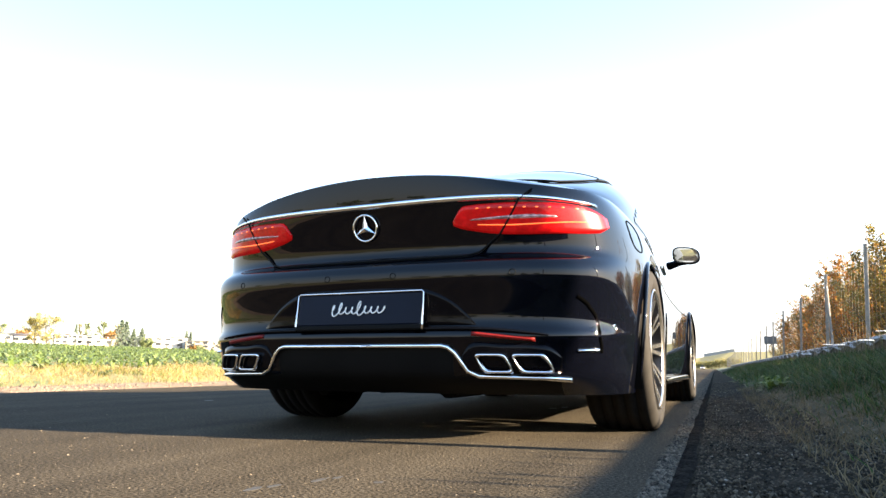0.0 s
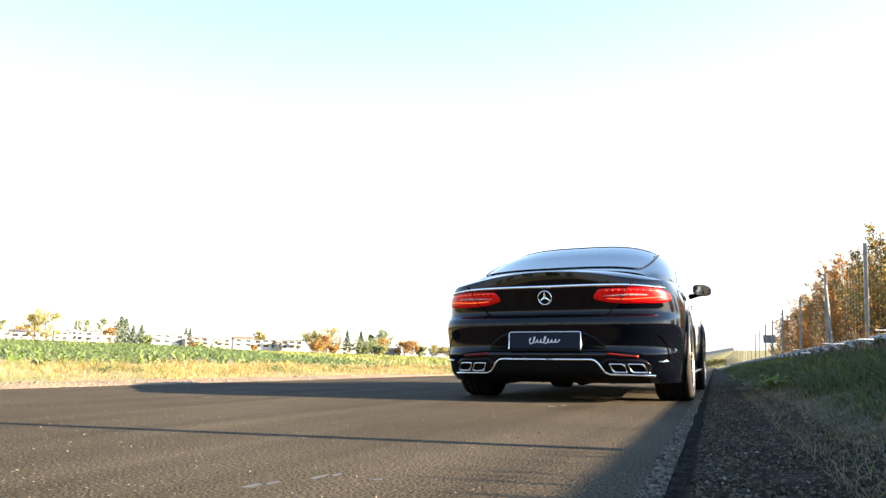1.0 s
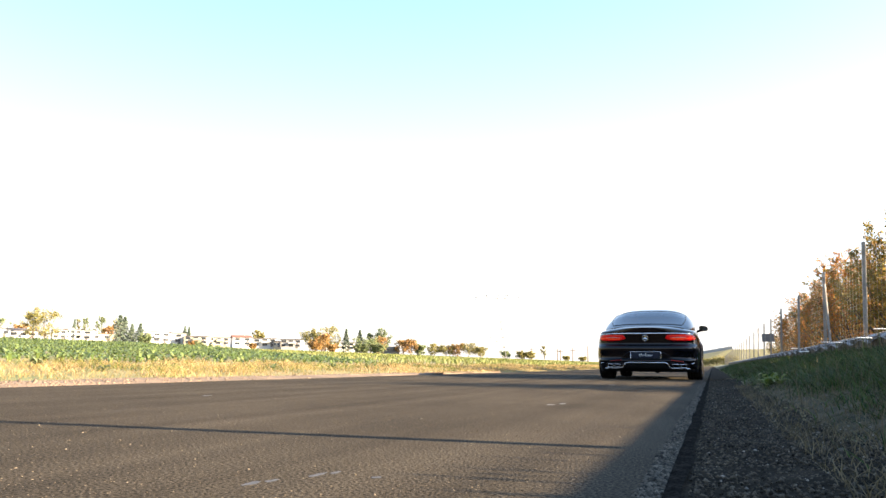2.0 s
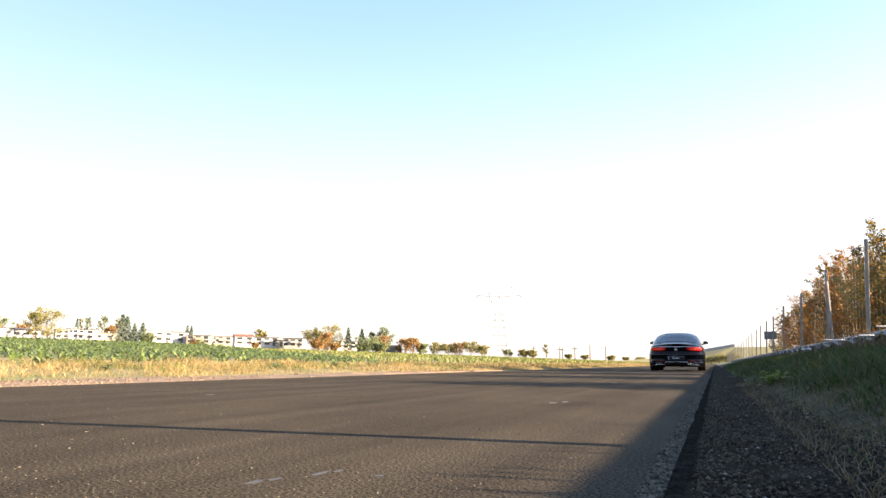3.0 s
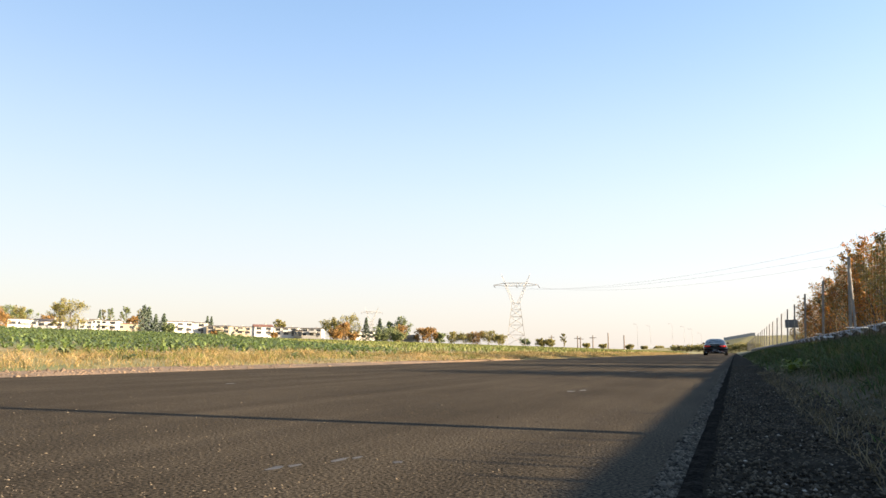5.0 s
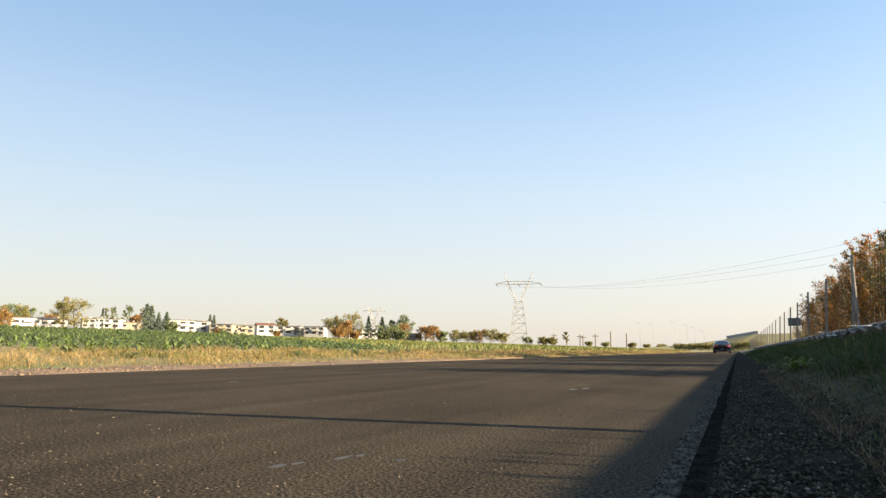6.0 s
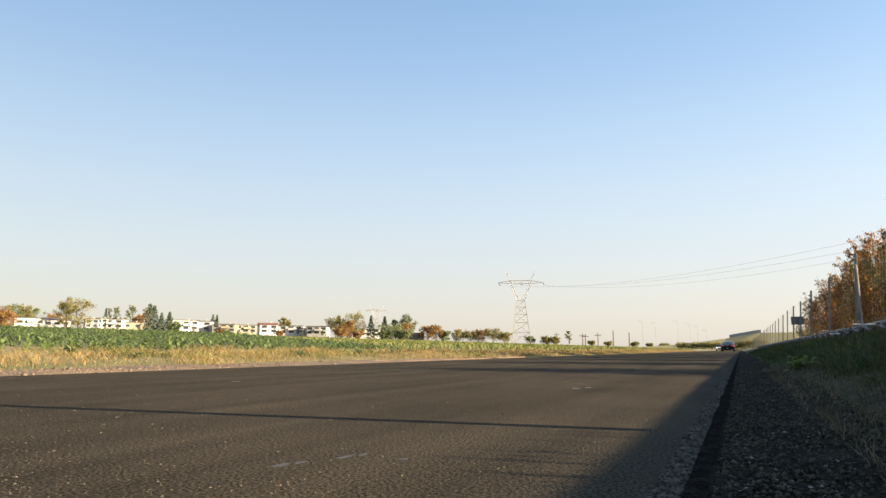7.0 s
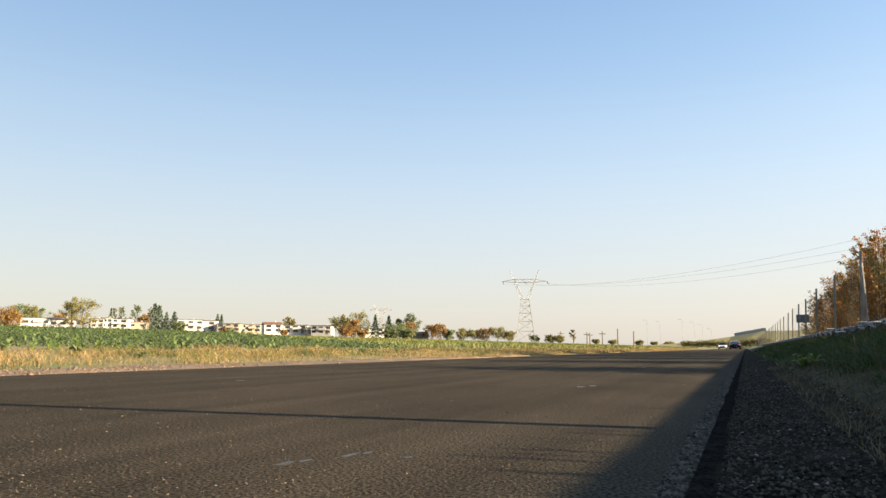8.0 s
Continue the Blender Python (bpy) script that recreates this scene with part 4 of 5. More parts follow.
            for u in (0.0, 0.25, 0.5, 0.75, 1.0):
                p = (b + (a - b).normalized() * 0.016 * (1 - u)) * (1 - u) + (b + (d - b).normalized() * 0.016 * u) * u
                pts.append(p)
        return [skin(s_of(p.x), p.y, -depth, side) for p in pts]
    rings = [ring(0.010, -0.012), ring(0.0, -0.022), ring(0.004, -0.03), ring(0.009, -0.026), ring(0.011, 0.12)]
    n = len(rings[0])
    verts = [p for r in rings for p in r]
    faces = [(a * n + k, a * n + (k + 1) % n, (a + 1) * n + (k + 1) % n, (a + 1) * n + k) for a in range(len(rings) - 1) for k in range(n)]
    faces.append(tuple((len(rings) - 1) * n + k for k in range(n)))
    me = mesh_from(verts, faces)
    me.materials.append(M_CHROME)
    me.materials.append(M_PLASTIC)
    for p in me.polygons:
        p.material_index = 1 if p.index >= 3 * n else 0
    return me


def coupe():
    car = tagged(new("car"), "glossy black two-door luxury coupe with red tail lights", "car")
    body_mesh = bpy.data.meshes.new("body")
    bm = lower_body()
    bm.to_mesh(body_mesh)
    bm.free()
    body_mesh.materials.append(M_PAINT)
    body_mesh.materials.append(M_PLASTIC)
    body = piece("body", body_mesh, None, car, "black lacquered body with dark diffuser")
    piece("deck", deck(), M_PAINT, body, "black boot lid and bonnet")
    shells = cabin()
    piece("roof", shells["roof"], M_PAINT, body, "black roof and pillars")
    for name in ("rear_window", "windscreen", "side_window", "side_window_b"):
        piece(name.replace("_b", ""), shells[name], M_GLASS, body, "tinted glass pane")
    # dark seal round the rear window
    def on_cabin(y, a):
        t = math.pi * (0.5 + 0.5 * a)
        c, q = math.cos(t), math.sin(t)
        zc, w = spline(ROOF_Z, y), spline(CABIN_W, y)
        return (-w * abs(c) ** 0.62 * (1 if a > 0 else -1), y, 0.93 + (zc - 0.93) * q ** 0.82 + 0.006)
    ring = [on_cabin(-0.57 + 0.9 * k / 20, 0.515) for k in range(21)] + [on_cabin(0.33, 0.515 - 1.03 * k / 24) for k in range(1, 24)]
    ring += [on_cabin(0.33 - 0.9 * k / 20, -0.515) for k in range(21)] + [on_cabin(-0.57, -0.515 + 1.03 * k / 24) for k in range(1, 24)]
    piece("window_seal", bent_tube(ring, 0.0035, 6, True), M_PLASTIC, body, "dark rubber window seal")
    # underside and wheel wells
    under = bmesh.new()
    box(under, -0.62, 0.62, -0.86, 3.6, 0.19, 0.42)
    box(under, -0.86, 0.86, 0.45, 2.5, 0.19, 0.42)
    bmesh.ops.bevel(under, geom=list(under.edges), offset=0.03, segments=2, affect="EDGES")
    piece("underbody", under, M_PLASTIC, body, "dark underbody")
    for k in range(4):
        bm = bmesh.new()
        tube(bm, ((-0.45, -0.15, 0.16, 0.4)[k], -0.6, 0.185), ((-0.45, -0.15, 0.16, 0.4)[k], -0.25, 0.185), 0.035 if k % 2 else 0.05, n=10)
        piece("silencer", bm, M_PLASTIC, body)
    for cy in (REAR, FRONT):
        for side in (-1, 1):
            verts, n = [], 28
            for x in (0.6, 0.925):
                for k in range(n + 1):
                    a = math.pi * (-0.14 + 1.28 * k / n)
                    verts.append((side * x, cy + 0.392 * math.cos(a), WHEEL_Z + 0.392 * math.sin(a)))
            piece("wheel_well", mesh_from(verts, grid_faces(2, n + 1)), M_PLASTIC, body)
            arch = [(side * (0.948 if cy == REAR else 0.938) * spline(SIDE_X, WHEEL_Z + 0.38 * math.sin(math.pi * k / 30)), cy + 0.38 * math.cos(math.pi * k / 30), WHEEL_Z + 0.38 * math.sin(math.pi * k / 30)) for k in range(-4, 35)]
            piece("arch_lip", bent_tube(arch, 0.009), M_PAINT, body)
    # tail: lamps
    for side in (1, -1):
        top = ((0.36, 0.784), (0.40, 0.832), (0.43, 0.840), (0.62, 0.846), (0.80, 0.842), (0.855, 0.832), (0.885, 0.809))
        low = ((0.36, 0.772), (0.40, 0.757), (0.53, 0.736), (0.7, 0.735), (0.85, 0.748), (0.885, 0.778))
        piece("tail_light", patch(top, low, 0.362, 0.884, 36, 10, 0.009, 0.02, side), M_TAIL, body, "red tail light lens")
        piece("tail_light_bar", patch(((0.42, 0.79), (0.62, 0.806), (0.74, 0.802)), ((0.42, 0.784), (0.62, 0.783), (0.74, 0.789)), 0.42, 0.74, 20, 3, 0.012, 0.01, side), M_TAILWHITE, body, "clear reversing lens strip")
        piece("tail_light_strip", patch(((0.42, 0.775), (0.6, 0.772), (0.86, 0.789)), ((0.42, 0.768), (0.6, 0.76), (0.86, 0.781)), 0.44, 0.86, 20, 2, 0.012, 0.008, side), M_TAILGLOW, body, "lit red strip")
        for k in range(9):
            x = 0.455 + 0.042 * k
            piece("led", patch(((x, 0.834), (x + 0.018, 0.834)), ((x, 0.822), (x + 0.018, 0.822)), x, x + 0.018, 3, 2, 0.012, 0.008, side), M_TAILGLOW, body)
        piece("reflector", patch(((0.44, 0.388), (0.66, 0.366)), ((0.45, 0.372), (0.66, 0.352)), 0.445, 0.66, 20, 3, 0.010, 0.014, side), M_REFLECT, body, "red reflector strip")
        # dark rounded niche round the pipes
        piece("exhaust_surround", patch(((0.40, 0.29), (0.44, 0.345), (0.55, 0.347), (0.7, 0.338), (0.745, 0.30)), ((0.40, 0.262), (0.45, 0.238), (0.7, 0.234), (0.745, 0.25)), 0.40, 0.745, 20, 6, 0.007, 0.01, side), M_GLOSS, body)
        for x0, x1 in ((0.455, 0.562), (0.578, 0.69)):
            piece("exhaust_tip", pipe_end(x0, x1, 0.034, side), None, body, "chrome trapezoid exhaust tip")
        # vent in the bumper's corner
        piece("vent_fin", patch(((0.79, 0.327), (0.85, 0.334)), ((0.79, 0.320), (0.85, 0.318)), 0.79, 0.85, 8, 2, 0.016, 0.016, side), M_CHROME, body, "chrome fin")
        # boot lid gap
        piece("boot_gap", skin_line([(0.0, 0.655), (0.4, 0.658), (0.45, 0.672), (0.53, 0.735), (0.62, 0.855), (0.68, 0.893)], 0.0040, 0.0085, side), M_PLASTIC, body)
        for x in (0.14, 0.58):
            p = skin(s_of(x), 0.59, 0.0, side)
            turn = (skin(s_of(x), 0.59, 0.1, side) - p).to_track_quat("Z", "Y").to_matrix()
            ring = [p + turn @ Vector((0.011 * math.cos(math.pi * k / 8), 0.011 * math.sin(math.pi * k / 8), 0.0)) for k in range(16)]
            piece("parking_sensor", bent_tube(ring, 0.0014, 5, True), M_PLASTIC, body, "thin ring of a parking sensor")
        # curved slot at the bumper's corner, fuel flap and flank sensor
        slot = [(0.768, -0.93, 0.512), (0.795, -0.902, 0.487), (0.815, -0.875, 0.445), (0.83, -0.855, 0.39), (0.84, -0.845, 0.34), (0.84, -0.845, 0.318)]
        dense = [Vector(a).lerp(Vector(b), k / 5) for a, b in zip(slot, slot[1:]) for k in range(5)] + [Vector(slot[-1])]
        edge = [skin(s_at(p.x, p.y), p.z, -0.0045, side) for p in dense]
        piece("bumper_slot", bent_tube(edge, 0.009, 8), M_GAP, body, "curved dark air slot")
        if side > 0:
            flap = []
            for k in range(32):
                c, q = math.cos(math.pi * k / 16), math.sin(math.pi * k / 16)
                flap.append(skin(s_at(0.93, -0.40 + 0.12 * math.copysign(abs(c) ** 0.7, c)), 0.805 + 0.062 * math.copysign(abs(q) ** 0.7, q), 0.001, side))
            piece("fuel_flap_gap", bent_tube(flap, 0.0022, 5, True), M_GAP, body, "thin gap round the fuel flap")
        p = skin(s_at(0.872, -0.784), 0.408, 0.0, side)
        turn = (skin(s_at(0.872, -0.784), 0.408, 0.1, side) - p).to_track_quat("Z", "Y").to_matrix()
        ring = [p + turn @ Vector((0.011 * math.cos(math.pi * k / 8), 0.011 * math.sin(math.pi * k / 8), 0.0)) for k in range(16)]
        piece("parking_sensor", bent_tube(ring, 0.0018, 5, True), M_CHROME, body, "bright ring of a parking sensor")
    # chrome across the lid and along the diffuser
    strip_top, strip_low = ((-0.87, 0.858), (-0.6, 0.876), (0, 0.877), (0.6, 0.876), (0.87, 0.858)), ((-0.87, 0.846), (-0.6, 0.855), (0, 0.854), (0.6, 0.855), (0.87, 0.846))
    piece("chrome_strip", patch(strip_top, strip_low, -0.868, 0.868, 70, 3, 0.012, 0.016), M_CHROME, body, "chrome strip across the boot lid")
    line = [(0.77, 0.226), (0.71, 0.23), (0.47, 0.235), (0.43, 0.252), (0.385, 0.312), (0.36, 0.332), (0.335, 0.338)]
    diff = line + [(0.1, 0.338), (-0.1, 0.338)] + [(-x, z) for x, z in line[::-1]]
    piece("diffuser_trim", skin_line(diff, 0.0075, 0.006), M_CHROME, body, "chrome outline of the diffuser")
    piece("bumper_strip", patch(((-0.7, 0.38), (-0.46, 0.404), (0, 0.405), (0.46, 0.404), (0.7, 0.38)), ((-0.7, 0.372), (-0.46, 0.392), (0, 0.392), (0.46, 0.392), (0.7, 0.372)), -0.7, 0.7, 50, 3, 0.016, 0.02), M_GLOSS, body, "gloss black bumper strip")
    for side in (1, -1):
        piece("sill_fin", patch(((0.70, 0.235), (0.775, 0.232)), ((0.70, 0.222), (0.775, 0.215)), 0.70, 0.775, 8, 2, 0.014, 0.014, side), M_CHROME, body, "chrome corner blade")
    # plate recess and plate
    piece("plate_recess", patch(((-0.45, 0.418), (-0.37, 0.49), (-0.28, 0.535), (-0.2, 0.545), (0.2, 0.545), (0.28, 0.535), (0.37, 0.49), (0.45, 0.418)), ((-0.45, 0.41), (0.45, 0.41)), -0.45, 0.45, 40, 8, 0.003, 0.004), M_GLOSS, body, "smooth dark plate recess")
    tilt = pose(0, -1.074, 0.472, -8)
    bm = bevelled(-0.262, 0.262, -0.008, 0.004, -0.058, 0.058, 0.003)
    piece("plate", bm, M_PLATE, body, "dark plate with pale strokes", tilt)
    rim = [(-0.266, -0.062), (-0.266, 0.055), (-0.258, 0.062), (0.258, 0.062), (0.266, 0.055), (0.266, -0.062)]
    piece("plate_frame", bent_tube([(x, -0.012, z) for x, z in rim], 0.0032), M_CHROME, body, "thin chrome plate frame", tilt)
    piece("plate_holder", bevelled(-0.266, 0.266, -0.012, 0.004, -0.078, -0.059, 0.004), M_PLASTIC, body, "", tilt)
    # flowing pale strokes: two tall loops joined by low waves
    pts = []
    for k in range(150):
        u = k / 149
        tall = max(math.exp(-((u - 0.10) / 0.065) ** 2), math.exp(-((u - 0.53) / 0.06) ** 2))
        a = 2 * math.pi * 8.5 * u
        z = 0.012 * math.sin(a) * (1 + 1.5 * tall) + 0.009 * tall
        pts.append((-0.115 + 0.23 * u + 0.006 * math.cos(a) * (1 + tall) + 0.3 * z, -0.0095, z - 0.004))
    bm = bent_tube(pts, 0.0026, 5)
    piece("plate_script", bm, M_WHITE, body, "flowing pale strokes", tilt)
    # emblem: ring and three blades
    em = pose(0, -1.046, 0.785, 13)
    piece("emblem_ring", bent_tube([(0.05 * math.cos(a), 0, 0.05 * math.sin(a)) for a in [2 * math.pi * k / 40 for k in range(40)]], 0.0042, 8, True), M_CHROME, body, "chrome ring", em)
    bm = bmesh.new()
    for k in range(3):
        a = math.pi / 2 + 2 * math.pi * k / 3
        tip = bm.verts.new((0.049 * math.cos(a), 0, 0.049 * math.sin(a)))
        l = bm.verts.new((0.012 * math.cos(a + 1.047), 0, 0.012 * math.sin(a + 1.047)))
        r = bm.verts.new((0.012 * math.cos(a - 1.047), 0, 0.012 * math.sin(a - 1.047)))
        c = bm.verts.new((0, -0.008, 0))
        bm.faces.new((c, l, tip))
        bm.faces.new((c, tip, r))
    piece("emblem_star", bm, M_CHROME, body, "chrome blades", em)
    # door mirrors
    for side in (1, -1):
        bm = bmesh.new()
        bmesh.ops.create_uvsphere(bm, u_segments=28, v_segments=18, radius=1)
        for v in bm.verts:
            c = [math.copysign(abs(q) ** 0.62, q) for q in v.co]
            taper = 1.0 - 0.22 * max(0.0, c[0]) ** 2
            v.co = (side * (0.988 + 0.092 * c[0]), max(1.72 + 0.085 * c[1], 1.69), 1.045 + 0.060 * c[2] * taper - 0.010 * c[0])
        for f in bm.faces:
            f.smooth = True
        piece("mirror_shell", bm, M_PAINT, body, "black mirror shell")
        bm = bmesh.new()
        rim = []
        for k in range(36):
            c, q = math.cos(math.pi * k / 18), math.sin(math.pi * k / 18)
            c, q = math.copysign(abs(c) ** 0.6, c), math.copysign(abs(q) ** 0.6, q)
            rim.append((side * (0.988 + 0.078 * c), 1.682 - 0.004 * q, 1.044 + 0.049 * q * (1.0 - 0.22 * max(0.0, c) ** 2) - 0.009 * c))
        front = [bm.verts.new(p) for p in rim]
        back = [bm.verts.new((p[0], p[1] + 0.008, p[2])) for p in rim]
        bm.faces.new(front)
        for k in range(36):
            bm.faces.new((front[k], back[k], back[(k + 1) % 36], front[(k + 1) % 36]))
        bmesh.ops.recalc_face_normals(bm, faces=bm.faces)
        piece("mirror_glass", bm, M_MIRROR, body, "mirror glass")
        bm = bmesh.new()
        tube(bm, (side * 0.86, 1.78, 0.985), (side * 0.94, 1.74, 1.0), 0.03, 0.022, 10)
        tube(bm, (side * 0.94, 1.74, 1.0), (side * 0.975, 1.735, 1.01), 0.022, 0.03, 10)
        piece("mirror_arm", bm, M_GLOSS, body)
        # flank: sill blade, door handle, crease
        sill = [skin(s, 0.20, 0.012, side) for s in range(int(s_of(0.94)) + 14, 112, 2)]
        sill = [p for p in sill if 0.42 < p.y < 2.5]
        piece("sill_blade", bent_tube(sill, 0.022, 8), M_CHROME, body, "bright sill blade")
        crease = [skin(s, 0.70 - 0.03 * (s - 40) / 60, -0.004, side) for s in range(42, 116, 2)]
        piece("flank_crease", bent_tube(crease, 0.008), M_PAINT, body)
        gap = [skin(49, z, 0.001, side) for z in (0.24, 0.4, 0.55, 0.7, 0.85, 0.92)]
        piece("door_gap", bent_tube(gap, 0.004), M_PLASTIC, body)
        piece("door_handle", bent_tube([skin(s, 0.79, 0.02, side) for s in (53, 55, 57, 59)], 0.013, 8), M_CHROME, body, "chrome door handle")
        rail = [(side * spline(CABIN_W, y) * 0.80, y, 0.93 + (spline(ROOF_Z, y) - 0.93) * 0.76 + 0.006) for y in [0.1 + 0.1 * k for k in range(19)]]
        piece("window_trim", bent_tube(rail, 0.007), M_GLOSS, body)
    # seats seen through the glass
    for x in (-0.36, 0.36):
        for y, z in ((1.25, 0.98), (0.35, 0.9)):
            piece("seat_back", bevelled(x - 0.24, x + 0.24, y - 0.07, y + 0.07, 0.5, z, 0.05, 3), M_LEATHER, body)
            piece("headrest", bevelled(x - 0.13, x + 0.13, y - 0.05, y + 0.05, z + 0.02, z + 0.2, 0.045, 3), M_LEATHER, body)
    piece("parcel_shelf", bevelled(-0.62, 0.62, -0.5, 0.28, 0.95, 1.012, 0.01), M_LEATHER, body)
    wheels = [wheel(car, sx * (0.815 if y == REAR else 0.806), y, 0.28 if y == REAR else 0.255, sx) for y in (REAR, FRONT) for sx in (1, -1)]
    return car, body, wheels


the_car, the_body, the_wheels = coupe()

# ---- far side of the road: gravel edge, dry grass, crop ----
x, y = rng.uniform(-6.68, -6.08, 9000), 1.5 + 17 * rng.uniform(0, 1, 9000) ** 1.3
v, f = stones(on_land(x, y, 0.004), rng.lognormal(math.log(0.012), 0.4, len(x)), 0.7, True)
bulk("edge_gravel", v, f, M_PINKSTONE, "pinkish brown gravel along the far edge", "gravel")
ys = axis_steps([(-6, 20, 0.3)])
xs = [-6.68, -6.55, -6.4, -6.2, -6.04]
verts = [(-6.04 + (x + 6.04) * min(1.0, max(0.05, (15.5 - y) / 8)) + (0.12 * noise.noise((y * 0.9, 7, k)) if k in (0, 1) else 0), y, land(x, y) + 0.008) for k, x in enumerate(xs) for y in ys]
M_PINKGROUND = material("pink_gravel", (0.17, 0.115, 0.075), 0.95, second=(0.095, 0.068, 0.046), scale=2.0, fine=0.5, fine_scale=45, bump=0.01)
tagged(piece("gravel_verge", mesh_from(verts, grid_faces(len(xs), len(ys), True)), M_PINKGROUND), "pinkish gravel strip along the asphalt", "gravel", kind="structure")

x, y = rng.uniform(-9.9, -6.5, 82000), 1.0 + 110 * rng.uniform(0, 1, 82000) ** 1.9
clump = np.array([noise.noise((a * 0.9, b * 0.9, 2)) + 0.6 * noise.noise((a * 2.6, b * 2.6, 5)) for a, b in zip(x, y)])
x = np.where(y > 9, np.minimum(-6.12, x + 0.6 * np.clip((y - 9) / 9, 0, 1)), x)
keep = rng.uniform(-0.5, 0.6, len(x)) < clump + 0.35
x, y, clump = x[keep], y[keep], clump[keep]
h = np.clip(0.12 + 0.14 * clump, 0.04, 0.32) * rng.uniform(0.6, 1.35, len(x)) * np.clip((-x - 6.35 + 0.5 * (y > 14)) / 0.6, 0.25, 1.0)
v, f = blades(on_land(x, y, -0.01), h, 0.0038 + 0.003 * np.clip(y / 10, 0, 6), rng.uniform(0.4, 2.2, len(x)), 0.7)
bulk("dry_verge_grass", v, f, M_STRAW, "sunlit yellow dry grass on the verge", "grass")
x, y = rng.uniform(-9.9, -6.6, 30000), 1.0 + 60 * rng.uniform(0, 1, 30000) ** 1.6
patch_at = np.array([noise.noise((a * 0.55, b * 0.45, 11)) + 0.5 * noise.noise((a * 1.7, b * 1.7, 6)) for a, b in zip(x, y)])
x, y = x[patch_at > 0.16], y[patch_at > 0.16]
v, f = blades(on_land(x, y, -0.01), rng.uniform(0.06, 0.15, len(x)), 0.006 + 0.003 * np.clip(y / 10, 0, 5), rng.uniform(0.3, 1.5, len(x)))
M_TUFT = leaf_material("green_tufts", ((0.07, 0.095, 0.02), (0.11, 0.13, 0.03), (0.16, 0.15, 0.045), (0.05, 0.075, 0.016)), through=0.3)
bulk("green_verge_tufts", v, f, M_TUFT, "green grass tufts among the dry verge grass", "grass")
x, y = -9.9 - 70 * rng.uniform(0, 1, 26000) ** 1.4, 14 + 150 * rng.uniform(0, 1, 26000) ** 1.3
keep = y > 19 + 1.1 * (-x - 9.6)
x, y = x[keep], y[keep]
v, f = blades(on_land(x, y, -0.01), rng.uniform(0.10, 0.26, len(x)), 0.02 + 0.0012 * y, rng.uniform(0.2, 0.9, len(x)))
M_MEADOW = leaf_material("meadow_grass", ((0.11, 0.145, 0.038), (0.16, 0.165, 0.05), (0.09, 0.13, 0.032), (0.2, 0.175, 0.065)), through=0.3)
bulk("meadow", v, f, M_MEADOW, "pale green meadow grass beyond the crop", "grass")


def rosettes(roots, size, leaves=7):
    """Leafy plants: each leaf a bent blade of two wide quads."""
    n = len(roots)
    r = np.repeat(roots, leaves, 0)
    k = n * leaves
    a = rng.uniform(0, 6.283, k)
    s = np.repeat(size, leaves) * rng.uniform(0.7, 1.25, k)
    out = np.stack([np.cos(a), np.sin(a), np.zeros(k)], 1)
    side = np.stack([-np.sin(a), np.cos(a), np.zeros(k)], 1)
    rise = rng.uniform(0.35, 1.0, k)
    pts = []
    for fr, w, z in ((0.05, 0.06, 0.0), (0.35, 0.13, 0.75), (0.75, 0.22, 1.0), (1.05, 0.05, 0.8)):
        c = r + out * (s * fr)[:, None] * (1.25 - 0.6 * rise)[:, None] + np.array([0, 0, 1.0]) * (s * z * rise)[:, None]
        pts += [c - side * (s * w)[:, None], c + side * (s * w)[:, None]]
    v = np.stack(pts, 1).reshape(-1, 3)
    q = np.array([[0, 1, 3, 2], [2, 3, 5, 4], [4, 5, 7, 6]])
    return v, ((np.arange(k) * 8)[:, None, None] + q[None]).reshape(-1, 4)


M_CROP = leaf_material("beet_leaves", ((0.07, 0.11, 0.026), (0.115, 0.165, 0.045), (0.18, 0.23, 0.08), (0.034, 0.06, 0.016)), 0.4, 0.3)
gridx = np.concatenate([np.arange(-9.9, -34, -0.42), np.arange(-34, -70, -0.8), np.arange(-70, -230, -2.2)])
near, wide = [], []
for a in gridx:
    step = 0.36 if a > -34 else 0.7 if a > -70 else 1.9
    lo = max(-4.0, 0.30 * -a - 6)
    for b in np.arange(lo, 19 + 1.1 * (-a - 9.6), step):
        if b > -a * 1.35 + 6:
            break
        (near if a > -70 else wide).append((a + random.uniform(-0.1, 0.1), b + random.uniform(-0.14, 0.14)))
near, wide = np.array(near), np.array(wide)
v, f = rosettes(on_land(near[:, 0], near[:, 1], -0.02), np.where(near[:, 0] > -34, 0.145, 0.23) * rng.uniform(0.75, 1.25, len(near)), 6)
bulk("crop_field", v, f, M_CROP, "rows of leafy green root crop", "crop")
v, f = rosettes(on_land(wide[:, 0], wide[:, 1], -0.02), rng.uniform(0.35, 0.55, len(wide)), 6)
bulk("far_crop", v, f, M_CROP, "distant leafy green crop", "crop")
weeds = np.array([(-8.6, 17.2), (-8.3, 18.6), (-8.9, 17.9), (-8.5, 16.4), (-7.9, 11.0), (-8.6, 6.6), (-7.7, 6.9), (-8.0, 13.4), (-9.0, 18.4), (-8.2, 15.4)])
v, f = rosettes(on_land(weeds[:, 0], weeds[:, 1]), rng.uniform(0.07, 0.12, len(weeds)), 24)
bulk("verge_weeds", v, f, M_GREENLEAF, "green weeds in the dry verge grass", "plant")
M_SPRIG = leaf_material("sprig_leaves", ((0.10, 0.13, 0.02), (0.17, 0.19, 0.035)), through=0.4)
sprig = np.array([(0.46, 7.0), (0.50, 7.25), (0.55, 6.8)])
